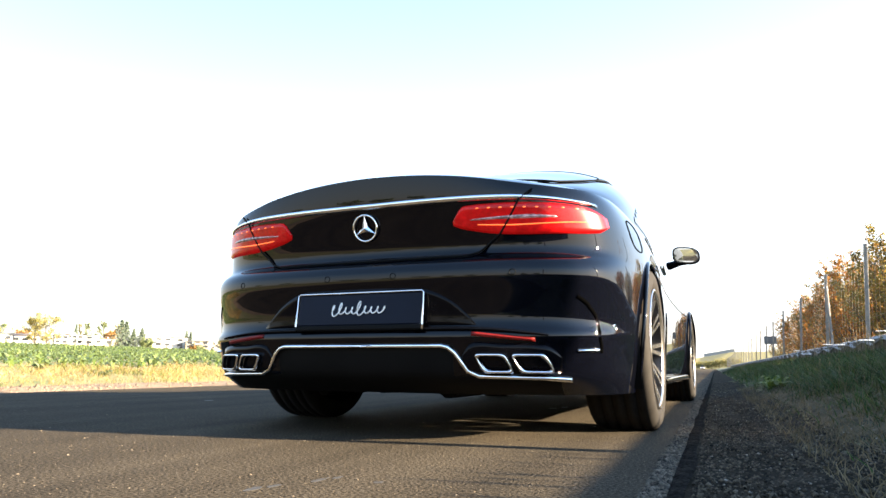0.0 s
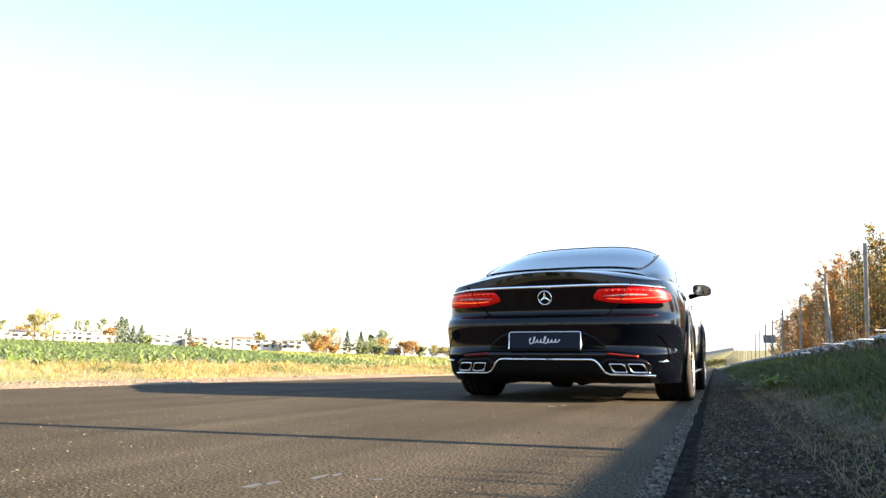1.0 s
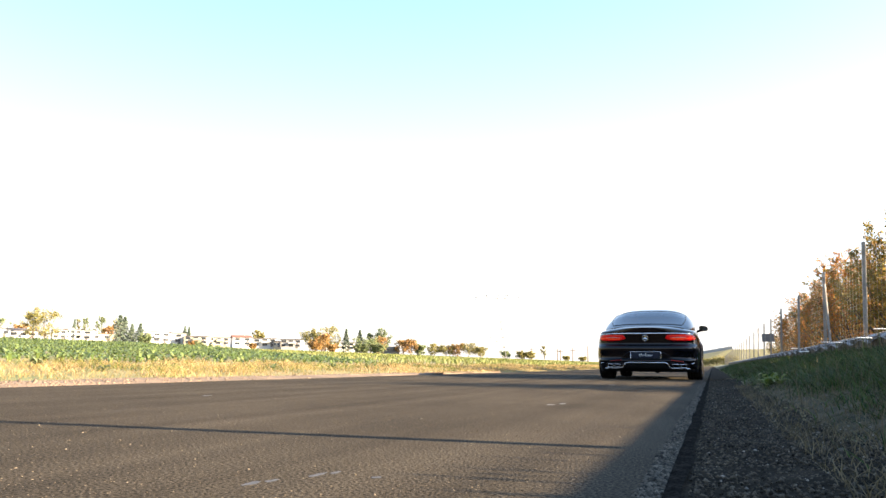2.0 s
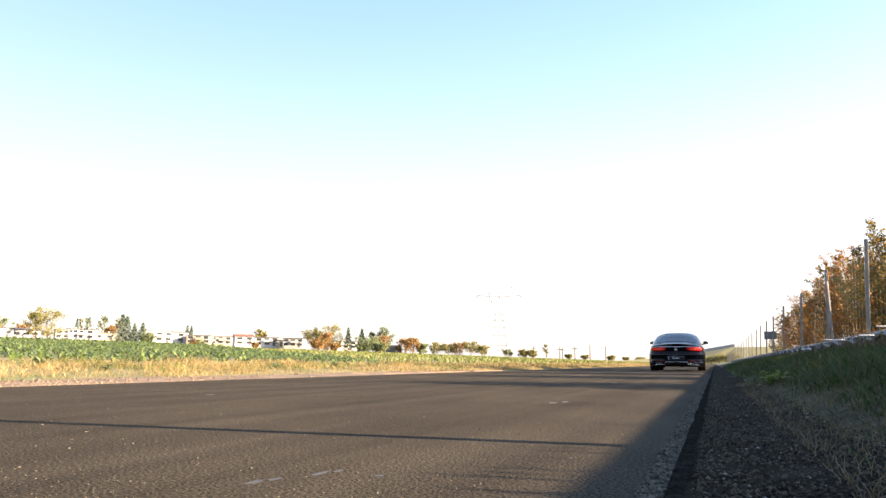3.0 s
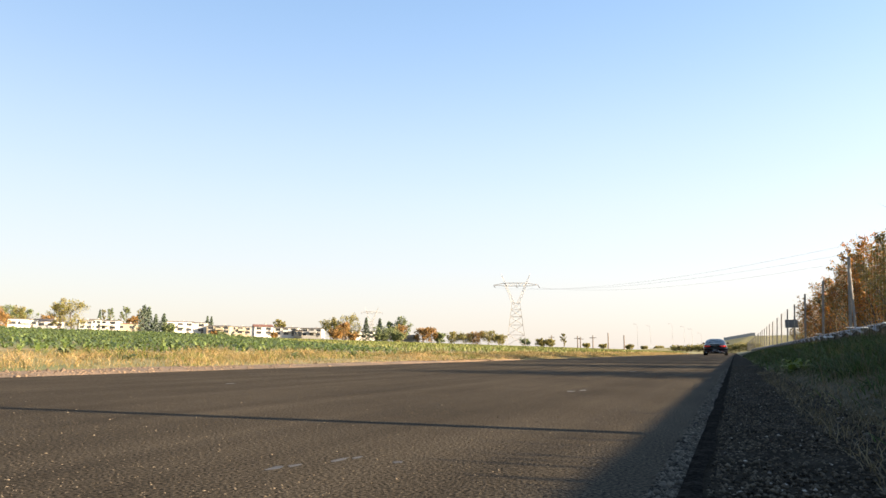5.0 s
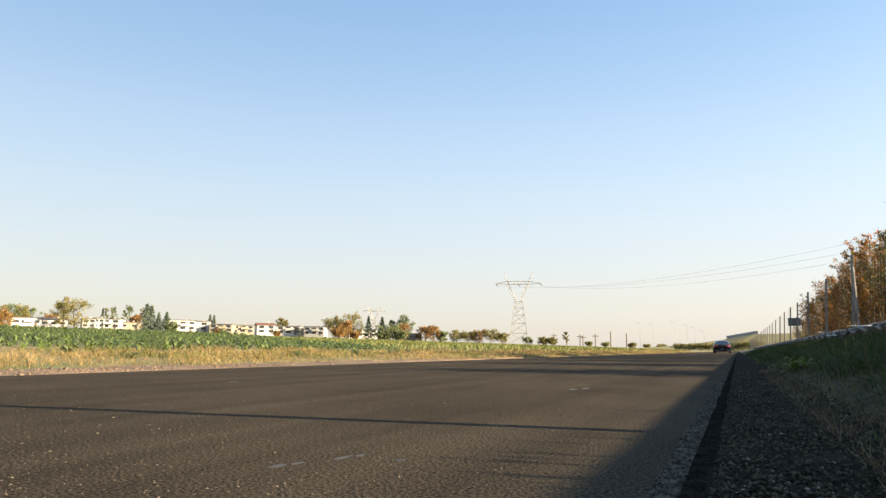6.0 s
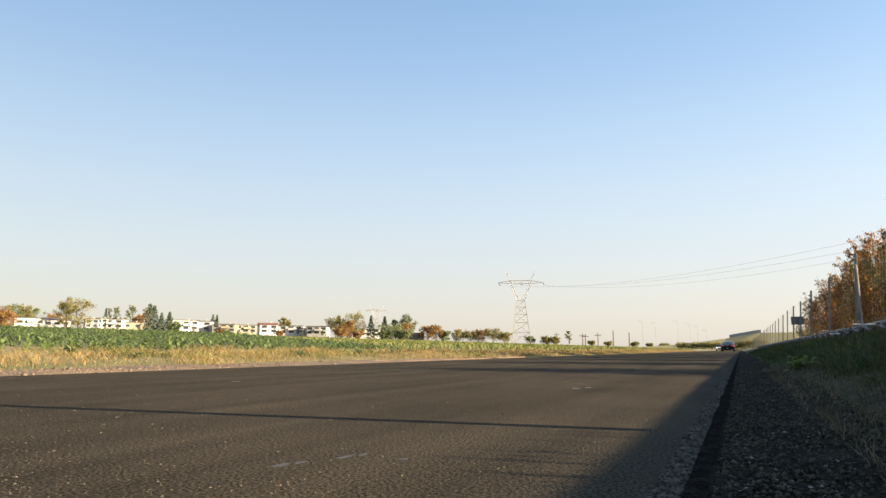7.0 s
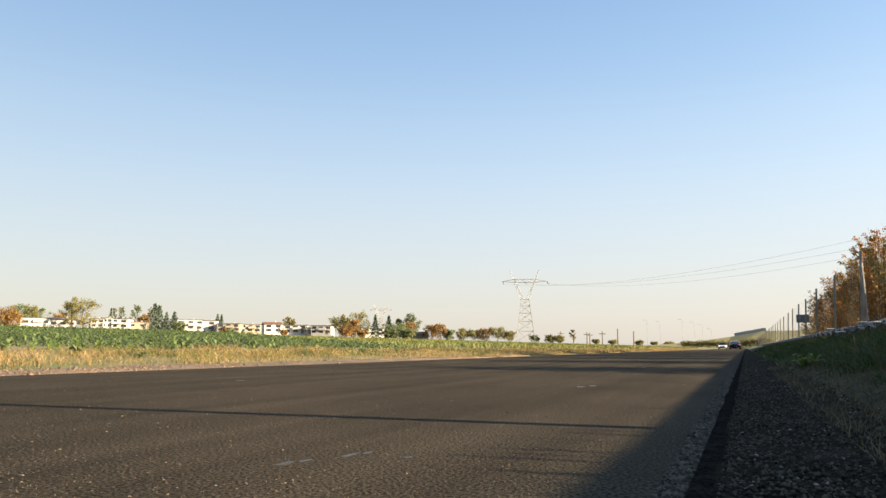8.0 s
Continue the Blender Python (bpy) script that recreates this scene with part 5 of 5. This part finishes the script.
v, f = rosettes(on_land(sprig[:, 0], sprig[:, 1]), np.array([0.10, 0.12, 0.09]), 16)
bulk("bank_weed", v, f, M_SPRIG, "yellow green leafy weed at the shoulder", "plant")

# ---- the distance ----
M_WALLWHITE = material("white_render", (0.46, 0.45, 0.43), 0.85, spread=0.15, scale=0.6, fine=0.08, fine_scale=8)
M_WALLCREAM = material("cream_render", (0.31, 0.265, 0.19), 0.85, spread=0.2, scale=0.6, fine=0.08, fine_scale=8)
M_WALLGREY = material("grey_render", (0.32, 0.32, 0.31), 0.85, spread=0.2, scale=0.6, fine=0.08, fine_scale=8)
M_WALLGREEN = material("pale_green_render", (0.4, 0.46, 0.38), 0.85, spread=0.2, scale=0.6, fine=0.08, fine_scale=8)
M_ROOF = material("dark_roofing", (0.10, 0.085, 0.08), 0.8, spread=0.3, scale=0.7, fine=0.2, fine_scale=6)
M_REDROOF = material("red_tiles", (0.2, 0.085, 0.055), 0.8, spread=0.3, scale=0.7, fine=0.25, fine_scale=6)
M_PANE = material("window_pane", (0.03, 0.035, 0.04), 0.08, spread=0.3)
# steel lightened so that its colour carries the haze of the distance
M_LATTICE = material("hazed_tower_steel", (0.3, 0.29, 0.28), 0.6, 0.0, spread=0.2)
M_POLE = material("wooden_pole", (0.14, 0.11, 0.09), 0.85, spread=0.3)


def place(column, away):
    """Ground place at a bearing, given as a column of the last view, and a distance."""
    a = radians(24.12) - math.atan((column - 784) / 1184.4)
    x, y = -away * math.sin(a), away * math.cos(a)
    return x, y, land(x, y), math.degrees(a)


def house(c0, c1, rise, away, wall_mat, roof_mat=None, floors=2, gable=False):
    x, y, z, turn = place((c0 + c1) / 2, away)
    w = (c1 - c0) / 1184.4 * away * 0.95
    h, d = rise * 0.76 / 1184.4 * away, 9.0
    thing = tagged(new("house"), ("white" if wall_mat is M_WALLWHITE else "cream" if wall_mat is M_WALLCREAM else "grey") + (" gabled house beyond the field" if gable else " flat-roofed house beyond the field"), "house", "houses of the village")
    thing.matrix_basis = pose(x, y, z + 1.2, 0, 0, turn + random.uniform(-14, 10))
    piece("wall", bevelled(-w / 2, w / 2, 0, d, -2.4, h, 0.04, 1), wall_mat, thing)
    roof_mat = roof_mat or M_ROOF
    if gable:
        bm = bmesh.new()
        vs = [bm.verts.new(p) for p in ((-w / 2 - 0.3, -0.4, h), (w / 2 + 0.3, -0.4, h), (w / 2 + 0.3, d + 0.4, h), (-w / 2 - 0.3, d + 0.4, h), (-w / 2 - 0.3, d / 2, h + 1.1), (w / 2 + 0.3, d / 2, h + 1.1))]
        for q in ((0, 1, 5, 4), (2, 3, 4, 5), (0, 4, 3), (1, 2, 5), (3, 2, 1, 0)):
            bm.faces.new([vs[i] for i in q])
        roof = piece("roof", bm, roof_mat, thing)
    else:
        roof = piece("roof", bevelled(-w / 2 - 0.2, w / 2 + 0.2, -0.3, d + 0.2, h, h + 0.28, 0.05, 1), roof_mat, thing)
    piece("chimney", bevelled(w * 0.18 - 0.3, w * 0.18 + 0.3, d / 2 - 0.3, d / 2 + 0.3, h + 0.2, h + (1.7 if gable else 0.9), 0.03, 1), M_WALLGREY, roof)
    per = max(2, int(w / 3.0))
    for fl in range(floors):
        zc = h * (fl + 0.55) / floors
        for k in range(per):
            xc = -w / 2 + w * (k + 0.5) / per + random.uniform(-0.2, 0.2)
            ww = min(2.2, w / per * 0.7)
            win = piece("window", bevelled(xc - ww / 2, xc + ww / 2, -0.06, 0.05, zc - 0.6, zc + 0.6, 0.02, 1), M_WALLWHITE, thing)
            piece("pane", bevelled(xc - ww / 2 + 0.08, xc + ww / 2 - 0.08, -0.075, -0.055, zc - 0.52, zc + 0.52, 0.005, 1), M_PANE, win)
    if not gable and w > 9:
        piece("balcony", bevelled(-w * 0.1, w * 0.25, -1.1, -0.03, h * 0.46, h * 0.46 + 0.9, 0.04, 1), wall_mat, thing)
    piece("door", bevelled(w * 0.3 - 0.5, w * 0.3 + 0.5, -0.05, 0.05, -0.2, 2.0, 0.02, 1), M_ROOF, thing)


D = 300
for c0, c1, rise, m, r, fl, g in ((46, 88, 15, M_WALLWHITE, None, 1, False), (96, 134, 13, M_WALLWHITE, M_ROOF, 1, True), (166, 186, 18, M_WALLGREY, M_ROOF, 2, False), (185, 228, 19, M_WALLWHITE, None, 2, False),
                                 (184, 202, 20, M_WALLGREEN, None, 2, False), (230, 264, 14, M_WALLCREAM, M_REDROOF, 1, False), (318, 362, 22, M_WALLWHITE, None, 2, False), (352, 385, 21, M_WALLWHITE, None, 2, False),
                                 (387, 426, 16, M_WALLCREAM, None, 2, False), (426, 464, 16, M_WALLCREAM, None, 2, False), (470, 502, 18, M_WALLWHITE, M_REDROOF, 2, True), (503, 546, 17, M_WALLWHITE, None, 2, False),
                                 (551, 588, 18, M_WALLGREY, None, 2, False), (630, 682, 15, M_WALLWHITE, None, 2, False), (540, 552, 12, M_WALLCREAM, None, 1, False), (0, 22, 12, M_WALLCREAM, M_REDROOF, 1, True),
                                 (715, 760, 9, M_WALLGREY, M_ROOF, 1, False)):
    house(c0, c1, rise, D + random.uniform(-12, 14), m, r, fl, g)


def far_tree(column, rise, wide, mat, kind="broad", away=285, n=2300):
    x, y, z, _ = place(column, away)
    k = away / 1184.4
    label = {"spruce": "dark green spruce beside the houses", "poplar": "slender pale poplar behind the houses"}.get(kind, "orange autumn tree by the houses" if mat is M_ORANGE else "yellow green autumn tree by the houses")
    tree(x, y, rise * k * (1.3 if kind == "broad" else 1.08), wide * k * (0.85 if kind == "spruce" else 0.6), mat, kind, n, 0.2 if kind == "poplar" else 0.26, "far_tree", label, 0.0, z, 1.0 if kind == "spruce" else 0.8 if kind == "poplar" else 1.45)


for row in ((8, 24, 34, M_ORANGE), (22, 22, 26, M_ORANGE), (42, 32, 26, M_GREENLEAF, "broad", 320), (58, 31, 28, M_YELLOW, "broad", 320), (72, 28, 24, M_GREENLEAF, "broad", 325), (133, 40, 26, M_YELLOW), (152, 46, 38, M_YELLOW), (112, 22, 22, M_ORANGE, "broad", 320),
            (199, 33, 10, M_DARKLEAF, "spruce", 330), (211, 38, 9, M_YELLOW, "poplar", 335), (221, 41, 9, M_GREENLEAF, "poplar", 335), (236, 37, 8, M_GREENLEAF, "poplar", 335), (249, 44, 12, M_GREENLEAF, "poplar", 335), (257, 27, 16, M_ORANGE, "broad", 320),
            (270, 40, 14, M_YELLOW, "poplar", 335), (276, 42, 26, M_DARKLEAF, "spruce"), (284, 40, 20, M_DARKLEAF, "spruce"), (297, 30, 14, M_DARKLEAF, "spruce"), (311, 31, 18, M_DARKLEAF, "spruce"), (322, 14, 18, M_GREENLEAF, "broad", 270),
            (387, 30, 12, M_DARKLEAF, "spruce", 330), (394, 30, 10, M_DARKLEAF, "spruce", 330), (510, 32, 14, M_YELLOW, "broad", 330), (518, 28, 10, M_YELLOW, "broad", 330), (603, 32, 30, M_YELLOW), (615, 26, 20, M_GREENLEAF),
            (634, 41, 34, M_YELLOW), (628, 28, 22, M_ORANGE, "broad", 275), (612, 14, 22, M_ORANGE, "broad", 265), (665, 37, 16, M_DARKLEAF, "spruce"), (689, 36, 18, M_DARKLEAF, "spruce"), (708, 33, 16, M_GREENLEAF), (730, 40, 28, M_GREENLEAF),
            (723, 28, 22, M_ORANGE, "broad", 275), (700, 14, 40, M_GREENLEAF, "broad", 270), (765, 22, 22, M_ORANGE), (780, 22, 26, M_ORANGE), (793, 15, 16, M_GREENLEAF), (820, 15, 24, M_YELLOW, "broad", 330), (840, 15, 26, M_YELLOW, "broad", 330),
            (860, 16, 24, M_ORANGE, "broad", 330), (880, 19, 26, M_YELLOW, "broad", 330), (900, 14, 20, M_YELLOW, "broad", 330), (945, 9, 14, M_GREENLEAF, "broad", 360), (972, 9, 16, M_YELLOW, "broad", 360), (988, 10, 14, M_YELLOW, "broad", 360),
            (1013, 25, 9, M_YELLOW, "poplar", 380), (1052, 5, 11, M_YELLOW, "broad", 400), (1082, 4, 12, M_YELLOW, "broad", 420), (1128, 5, 12, M_YELLOW, "broad", 420), (1155, 4, 10, M_YELLOW, "broad", 420), (1180, 4, 12, M_YELLOW, "broad", 430),
            (400, 7, 10, M_ORANGE, "broad", 268), (412, 6, 9, M_GREENLEAF, "broad", 268), (505, 7, 9, M_ORANGE, "broad", 268), (690, 8, 22, M_GREENLEAF, "broad", 268), (722, 9, 24, M_GREENLEAF, "broad", 268), (642, 10, 14, M_ORANGE, "broad", 268)):
    far_tree(*row)


def pylon(column, away, height, r=0.09):
    """A lattice tower: two legs trusses, a waist, a forked head and one cross beam."""
    x, y, z, turn = place(column, away)
    thing = tagged(new("power_pylon"), "tall steel lattice power pylon in the field", "pylon", "power pylons")
    thing.matrix_basis = pose(x, y, z, 0, 0, turn)
    k = height / 28.0
    bm = bmesh.new()
    corners = ((-1, -1), (1, -1), (1, 1), (-1, 1))
    zs, ws = (0, 4.2, 8.0, 11.2, 14.0, 16.5), (3.7, 3.15, 2.65, 2.25, 1.9, 1.6)
    for (za, wa), (zb, wb) in zip(list(zip(zs, ws)), list(zip(zs, ws))[1:]):
        for i, (cx, cy) in enumerate(corners):
            nx, ny = corners[(i + 1) % 4]
            a, b = Vector((cx * wa, cy * wa, za)), Vector((cx * wb, cy * wb, zb))
            c, d = Vector((nx * wa, ny * wa, za)), Vector((nx * wb, ny * wb, zb))
            tube(bm, a * k, b * k, r * 1.3, n=4)
            tube(bm, a * k, d * k, r * 0.7, n=4)
            tube(bm, c * k, b * k, r * 0.7, n=4)
            tube(bm, b * k, d * k, r * 0.8, n=4)
    piece("legs", bm, M_LATTICE, thing, "lattice legs")
    bm = bmesh.new()
    for s in (-1, 1):
        prev = None
        for u in [i / 6 for i in range(7)]:
            cx, cz = s * (1.0 + 3.3 * u), 16.5 + 8.0 * u
            ring = [Vector((cx + dx * (0.9 - 0.5 * u), dy * (0.9 - 0.5 * u), cz)) * k for dx, dy in ((-0.6, -1), (0.6, -1), (0.6, 1), (-0.6, 1))]
            if prev:
                for i in range(4):
                    tube(bm, prev[i], ring[i], r, n=4)
                    tube(bm, prev[i], ring[(i + 1) % 4], r * 0.6, n=4)
            prev = ring
        top = Vector((s * 5.6, 0, 28.0)) * k
        for p in prev:
            tube(bm, p, top, r * 0.9, n=4)
    piece("fork", bm, M_LATTICE, thing, "forked lattice head")
    bm = bmesh.new()
    for dy in (-0.5, 0.5):
        for dz in (23.2, 24.4):
            tube(bm, Vector((-8.6, dy * 0.3, 23.6)) * k, Vector((-4, dy, dz)) * k, r, n=4)
            tube(bm, Vector((-4, dy, dz)) * k, Vector((4, dy, dz)) * k, r, n=4)
            tube(bm, Vector((4, dy, dz)) * k, Vector((8.6, dy * 0.3, 23.6)) * k, r, n=4)
        for i in range(10):
            a = -4 + 0.8 * i
            tube(bm, Vector((a, dy, 23.2 if i % 2 else 24.4)) * k, Vector((a + 0.8, dy, 24.4 if i % 2 else 23.2)) * k, r * 0.6, n=4)
    piece("cross_beam", bm, M_LATTICE, thing, "lattice cross beam")
    for a in (-8.6, 0.0, 8.6):
        bm = bmesh.new()
        tube(bm, Vector((a, 0, 23.5)) * k, Vector((a + 0.6, -1.5, 22.4)) * k, 0.14 * k, n=6)
        piece("insulator", bm, M_ROOF, thing)
    return thing.matrix_basis, k


at, k = pylon(929, 268, 28.5, 0.075)
pylon(674, 560, 28.0, 0.13)
for i, a in enumerate((-8.6, 0.0, 8.6)):
    start = at @ (Vector((a + 0.6, -1.5, 22.4)) * k)
    end = Vector(((50, 112, 23.5), (50, 112, 21.0), (62, 112, 23.0))[i])
    pts = []
    for j in range(33):
        u = j / 32
        p = start.lerp(end, u)
        p.z -= 4.0 * (5.5, 4.5, 6.0)[i] * u * (1 - u)
        pts.append(p)
    tagged(piece("power_line", bent_tube(pts, 0.018, 4), M_LATTICE), "thin overhead power line from the pylon", "cable", "power lines")


def utility_pole(column, rise, away, arms):
    x, y, z, turn = place(column, away)
    h = rise / 1184.4 * away
    thing = tagged(new("utility_pole"), "dark wooden utility pole with cross arm" if arms else "plain dark utility pole in the field", "pole", "utility poles")
    thing.matrix_basis = pose(x, y, z, 0, 0, turn)
    bm = bmesh.new()
    tube(bm, (0, 0, -1), (0, 0, h), 0.3, 0.22, 8)
    piece("shaft", bm, M_POLE, thing)
    if arms:
        piece("cross_arm", bevelled(-1.6, 1.6, -0.12, 0.12, h - 1.3, h - 1.0, 0.03, 1), M_POLE, thing)


for c, rise, away, arms in ((1037, 20, 340, True), (1042, 19, 345, True), (1064, 22, 330, True), (1091, 27, 300, False), (1119, 24, 300, False), (991, 20, 380, True)):
    utility_pole(c, rise, away, arms)


def street_lamp(column, rise, away):
    x, y, z, turn = place(column, away)
    h = rise / 1184.4 * away
    thing = tagged(new("street_lamp"), "slender grey highway lamp far off", "street lamp", "highway lamps")
    thing.matrix_basis = pose(x, y, z, 0, 0, turn)
    bm = bmesh.new()
    tube(bm, (0, 0, -1), (0, 0, h), 0.09, 0.05, 6)
    piece("mast", bm, M_LATTICE, thing)
    bm = bmesh.new()
    tube(bm, (0, 0, h), (-1.8, 0, h + 0.3), 0.07, 0.05, 5)
    piece("arm", bm, M_LATTICE, thing)
    piece("lantern", bevelled(-2.6, -1.7, -0.2, 0.2, h + 0.2, h + 0.4, 0.05, 1), M_WALLGREY, thing)


for c, rise in ((1143, 42), (1166, 40), (1205, 44), (1226, 40), (1240, 36), (1256, 30)):
    street_lamp(c, rise, 480)

# bank of the main road far ahead, with its barrier and shrubs
bank = bmesh.new()
pa = [place(c, 420)[:2] for c in (1150, 1220, 1290, 1345, 1420, 1560)]
heights = (0.6, 3.4, 6.6, 9.6, 10.0, 10.0)
rows = []
for (x, y), h in zip(pa, heights):
    rows.append([bank.verts.new((x - 3, y - 40, land(x, y - 40) - 0.3)), bank.verts.new((x, y, h)), bank.verts.new((x, y + 14, h)), bank.verts.new((x + 3, y + 60, -1))])
for a, b in zip(rows, rows[1:]):
    for i in range(3):
        bank.faces.new((a[i], b[i], b[i + 1], a[i + 1]))
tagged(piece("embankment", bank, M_EARTH), "grassy embankment of the main road ahead", "embankment", kind="structure")
for c, rise, wide in ((1222, 9, 16), (1236, 10, 18), (1250, 11, 18), (1264, 12, 18), (1279, 13, 20), (1294, 14, 20), (1308, 15, 20), (1322, 17, 20), (1336, 18, 22), (1208, 7, 16), (1350, 18, 22)):
    far_tree(c, rise * 0.55, wide, M_YELLOW, "broad", 300, 700)
barrier = tagged(new("noise_barrier"), "grey noise barrier on the embankment", "barrier")
for i in range(9):
    x, y, _, turn = place(1300 + 6 * i, 430)
    piece("panel", bevelled(-1.2, 1.2, -0.1, 0.1, 0, 2.0, 0.04, 1), M_WALLGREY, barrier, "", pose(x, y, 7.0 + 0.33 * i, 0, 0, turn))
    bm = bmesh.new()
    tube(bm, (-1.25, 0, -1.5), (-1.25, 0, 2.2), 0.1, n=6)
    piece("barrier_post", bm, M_LATTICE, barrier, "", pose(x, y, 7.0 + 0.33 * i, 0, 0, turn))

# trees behind the viewer, seen only as reflections in the lacquer
for x, y, h, s in ((-62, -90, 9, 4), (-48, -85, 7, 3.5), (-36, -92, 10, 4.5), (-24, -88, 6, 3), (-15, -95, 9, 4), (14, -84, 8, 4), (22, -70, 7, 3.5), (30, -60, 9, 4), (-80, -70, 9, 4), (-95, -55, 8, 4)):
    tree(x, y, h, s, M_GREENLEAF, "broad", 900, 0.4, "far_tree", "green roadside tree back along the road", 0.0, None, 1.4)

# ---- the oncoming white car ----
M_CARWHITE = material("white_paint", (0.5, 0.5, 0.5), 0.3, spread=0.05, coat=1.0)
M_HEADLIGHT = material("headlight", (0.9, 0.9, 0.9), 0.1, emission=(1.0, 0.97, 0.9), strength=0.7, spread=0.05)


def hatchback():
    car = tagged(new("white_car"), "white hatchback driving towards the camera", "car")
    rows = []
    # rings along the length: y, half width, bottom, shoulder
    for y, w, zb, zt in ((-2.05, 0.70, 0.35, 0.62), (-1.95, 0.82, 0.24, 0.74), (-1.5, 0.89, 0.2, 0.86), (-0.6, 0.9, 0.2, 0.93), (0.8, 0.9, 0.2, 0.96), (1.7, 0.88, 0.22, 0.98), (2.0, 0.80, 0.3, 0.95), (2.06, 0.7, 0.4, 0.9)):
        ring = []
        for i in range(20):
            a = 2 * math.pi * i / 20
            c, s = math.cos(a), math.sin(a)
            ring.append((w * math.copysign(abs(c) ** 0.45, c), y, (zb + zt) / 2 + (zt - zb) / 2 * math.copysign(abs(s) ** 0.5, s)))
        rows.append(ring)
    verts = [p for r in rows for p in r]
    faces = [(a * 20 + i, a * 20 + (i + 1) % 20, (a + 1) * 20 + (i + 1) % 20, (a + 1) * 20 + i) for a in range(len(rows) - 1) for i in range(20)]
    faces += [tuple(range(20)), tuple(range((len(rows) - 1) * 20 + 19, (len(rows) - 1) * 20 - 1, -1))]
    body = piece("body", mesh_from(verts, faces), M_CARWHITE, car, "white lacquered body")
    verts = []
    for y, w, z in ((-1.0, 0.78, 0.92), (-0.35, 0.66, 1.42), (0.6, 0.66, 1.47), (1.5, 0.64, 1.4), (1.95, 0.7, 0.95)):
        for i in range(13):
            a = math.pi * i / 12
            c, s = math.cos(a), math.sin(a)
            verts.append((w * math.copysign(abs(c) ** 0.5, c) * (1.12 if s < 0.3 else 1.0), y, 0.88 + (z - 0.88) * s ** 0.6))
    glass = mesh_from(verts, grid_faces(5, 13))
    piece("cabin", glass, M_GLOSS, body, "dark glazed cabin")
    piece("roof_panel", bevelled(-0.52, 0.52, -0.2, 1.4, 1.44, 1.485, 0.02), M_CARWHITE, body)
    for s in (-1, 1):
        piece("headlight", bevelled(s * 0.62 - 0.16, s * 0.62 + 0.16, -2.03, -1.9, 0.6, 0.74, 0.03), M_HEADLIGHT, body, "lit headlight")
        piece("door_mirror", bevelled(s * 0.98 - 0.08, s * 0.98 + 0.08, -0.75, -0.62, 0.95, 1.08, 0.03), M_CARWHITE, body)
    piece("grille", bevelled(-0.42, 0.42, -2.09, -1.98, 0.36, 0.6, 0.03), M_PLASTIC, body, "dark grille")
    for s in (-1, 1):
        for y in (-1.3, 1.3):
            hub = piece("wheel", lathe([(-0.1, 0.2), (-0.1, 0.28), (-0.08, 0.31), (0.08, 0.31), (0.1, 0.28), (0.1, 0.2)], 28), M_RUBBER, car, "", pose(s * 0.8, y, 0.31))
            piece("rim", lathe([(s * 0.09, 0.2), (s * 0.1, 0.1), (s * 0.09, 0.01)], 20), M_ALLOY, hub)
    return car


white_car = hatchback()

# ---- what moves ----
DRIVE = ((0.0, 3.26), (0.25, 3.4), (0.5, 3.78), (0.75, 4.7), (1.0, 5.92), (1.25, 7.5), (1.5, 9.35), (2.0, 14.0), (2.5, 19.8), (3.0, 26.3), (3.5, 33.8), (4.0, 42.4), (4.5, 51.9),
         (5.0, 61.9), (5.5, 72.2), (6.0, 82.8), (6.5, 93.6), (7.0, 104.5), (7.5, 115.5), (8.0, 126.5))
DRIFT = ((0.0, -1.18), (0.5, -1.17), (1.0, -1.11), (1.5, -1.09), (2.2, -1.16), (3.0, -1.27), (3.5, -1.34), (4.5, -1.45), (6.0, -1.62), (8.0, -1.68))
HEADING = ((0.0, -1.65), (0.5, -1.7), (1.0, -1.5), (1.5, -0.6), (2.5, 0.4), (3.5, 0.4), (8.0, 0.1))
SQUAT = ((0.0, 0.05), (0.3, 0.5), (0.7, 1.0), (1.5, 1.0), (4.0, 0.7), (8.0, 0.3))


def motions():
    times = [k / 10 for k in range(81)]
    walk(the_car, [(t, pose(spline(DRIFT, t), spline(DRIVE, t), 0, 0, 0, spline(HEADING, t))) for t in times])
    walk(white_car, [(t, pose(-4.7, 296 - 16.5 * t, 0)) for t in (0.0, 2.0, 4.0, 6.0, 8.0)])
    walk(the_body, [(t, pose(0, 0, 0) @ pose(0, 0.5, 0.3) @ pose(0, 0, 0, spline(SQUAT, t)) @ pose(0, -0.5, -0.3)) for t in (0.0, 0.3, 0.7, 1.1, 1.5, 3.0, 4.5, 6.0, 8.0)])
    for w in the_wheels:
        x, y = w.matrix_basis.translation.x, w.matrix_basis.translation.y
        rows, turn = [], 0.0
        for k in range(241):
            if k:
                step = (spline(DRIVE, k / 30) - spline(DRIVE, (k - 1) / 30)) / WHEEL_R
                turn -= min(math.degrees(step), 80.0)
            rows.append((k / 30, pose(x, y, WHEEL_Z, turn)))
        walk(w, rows)


motions()
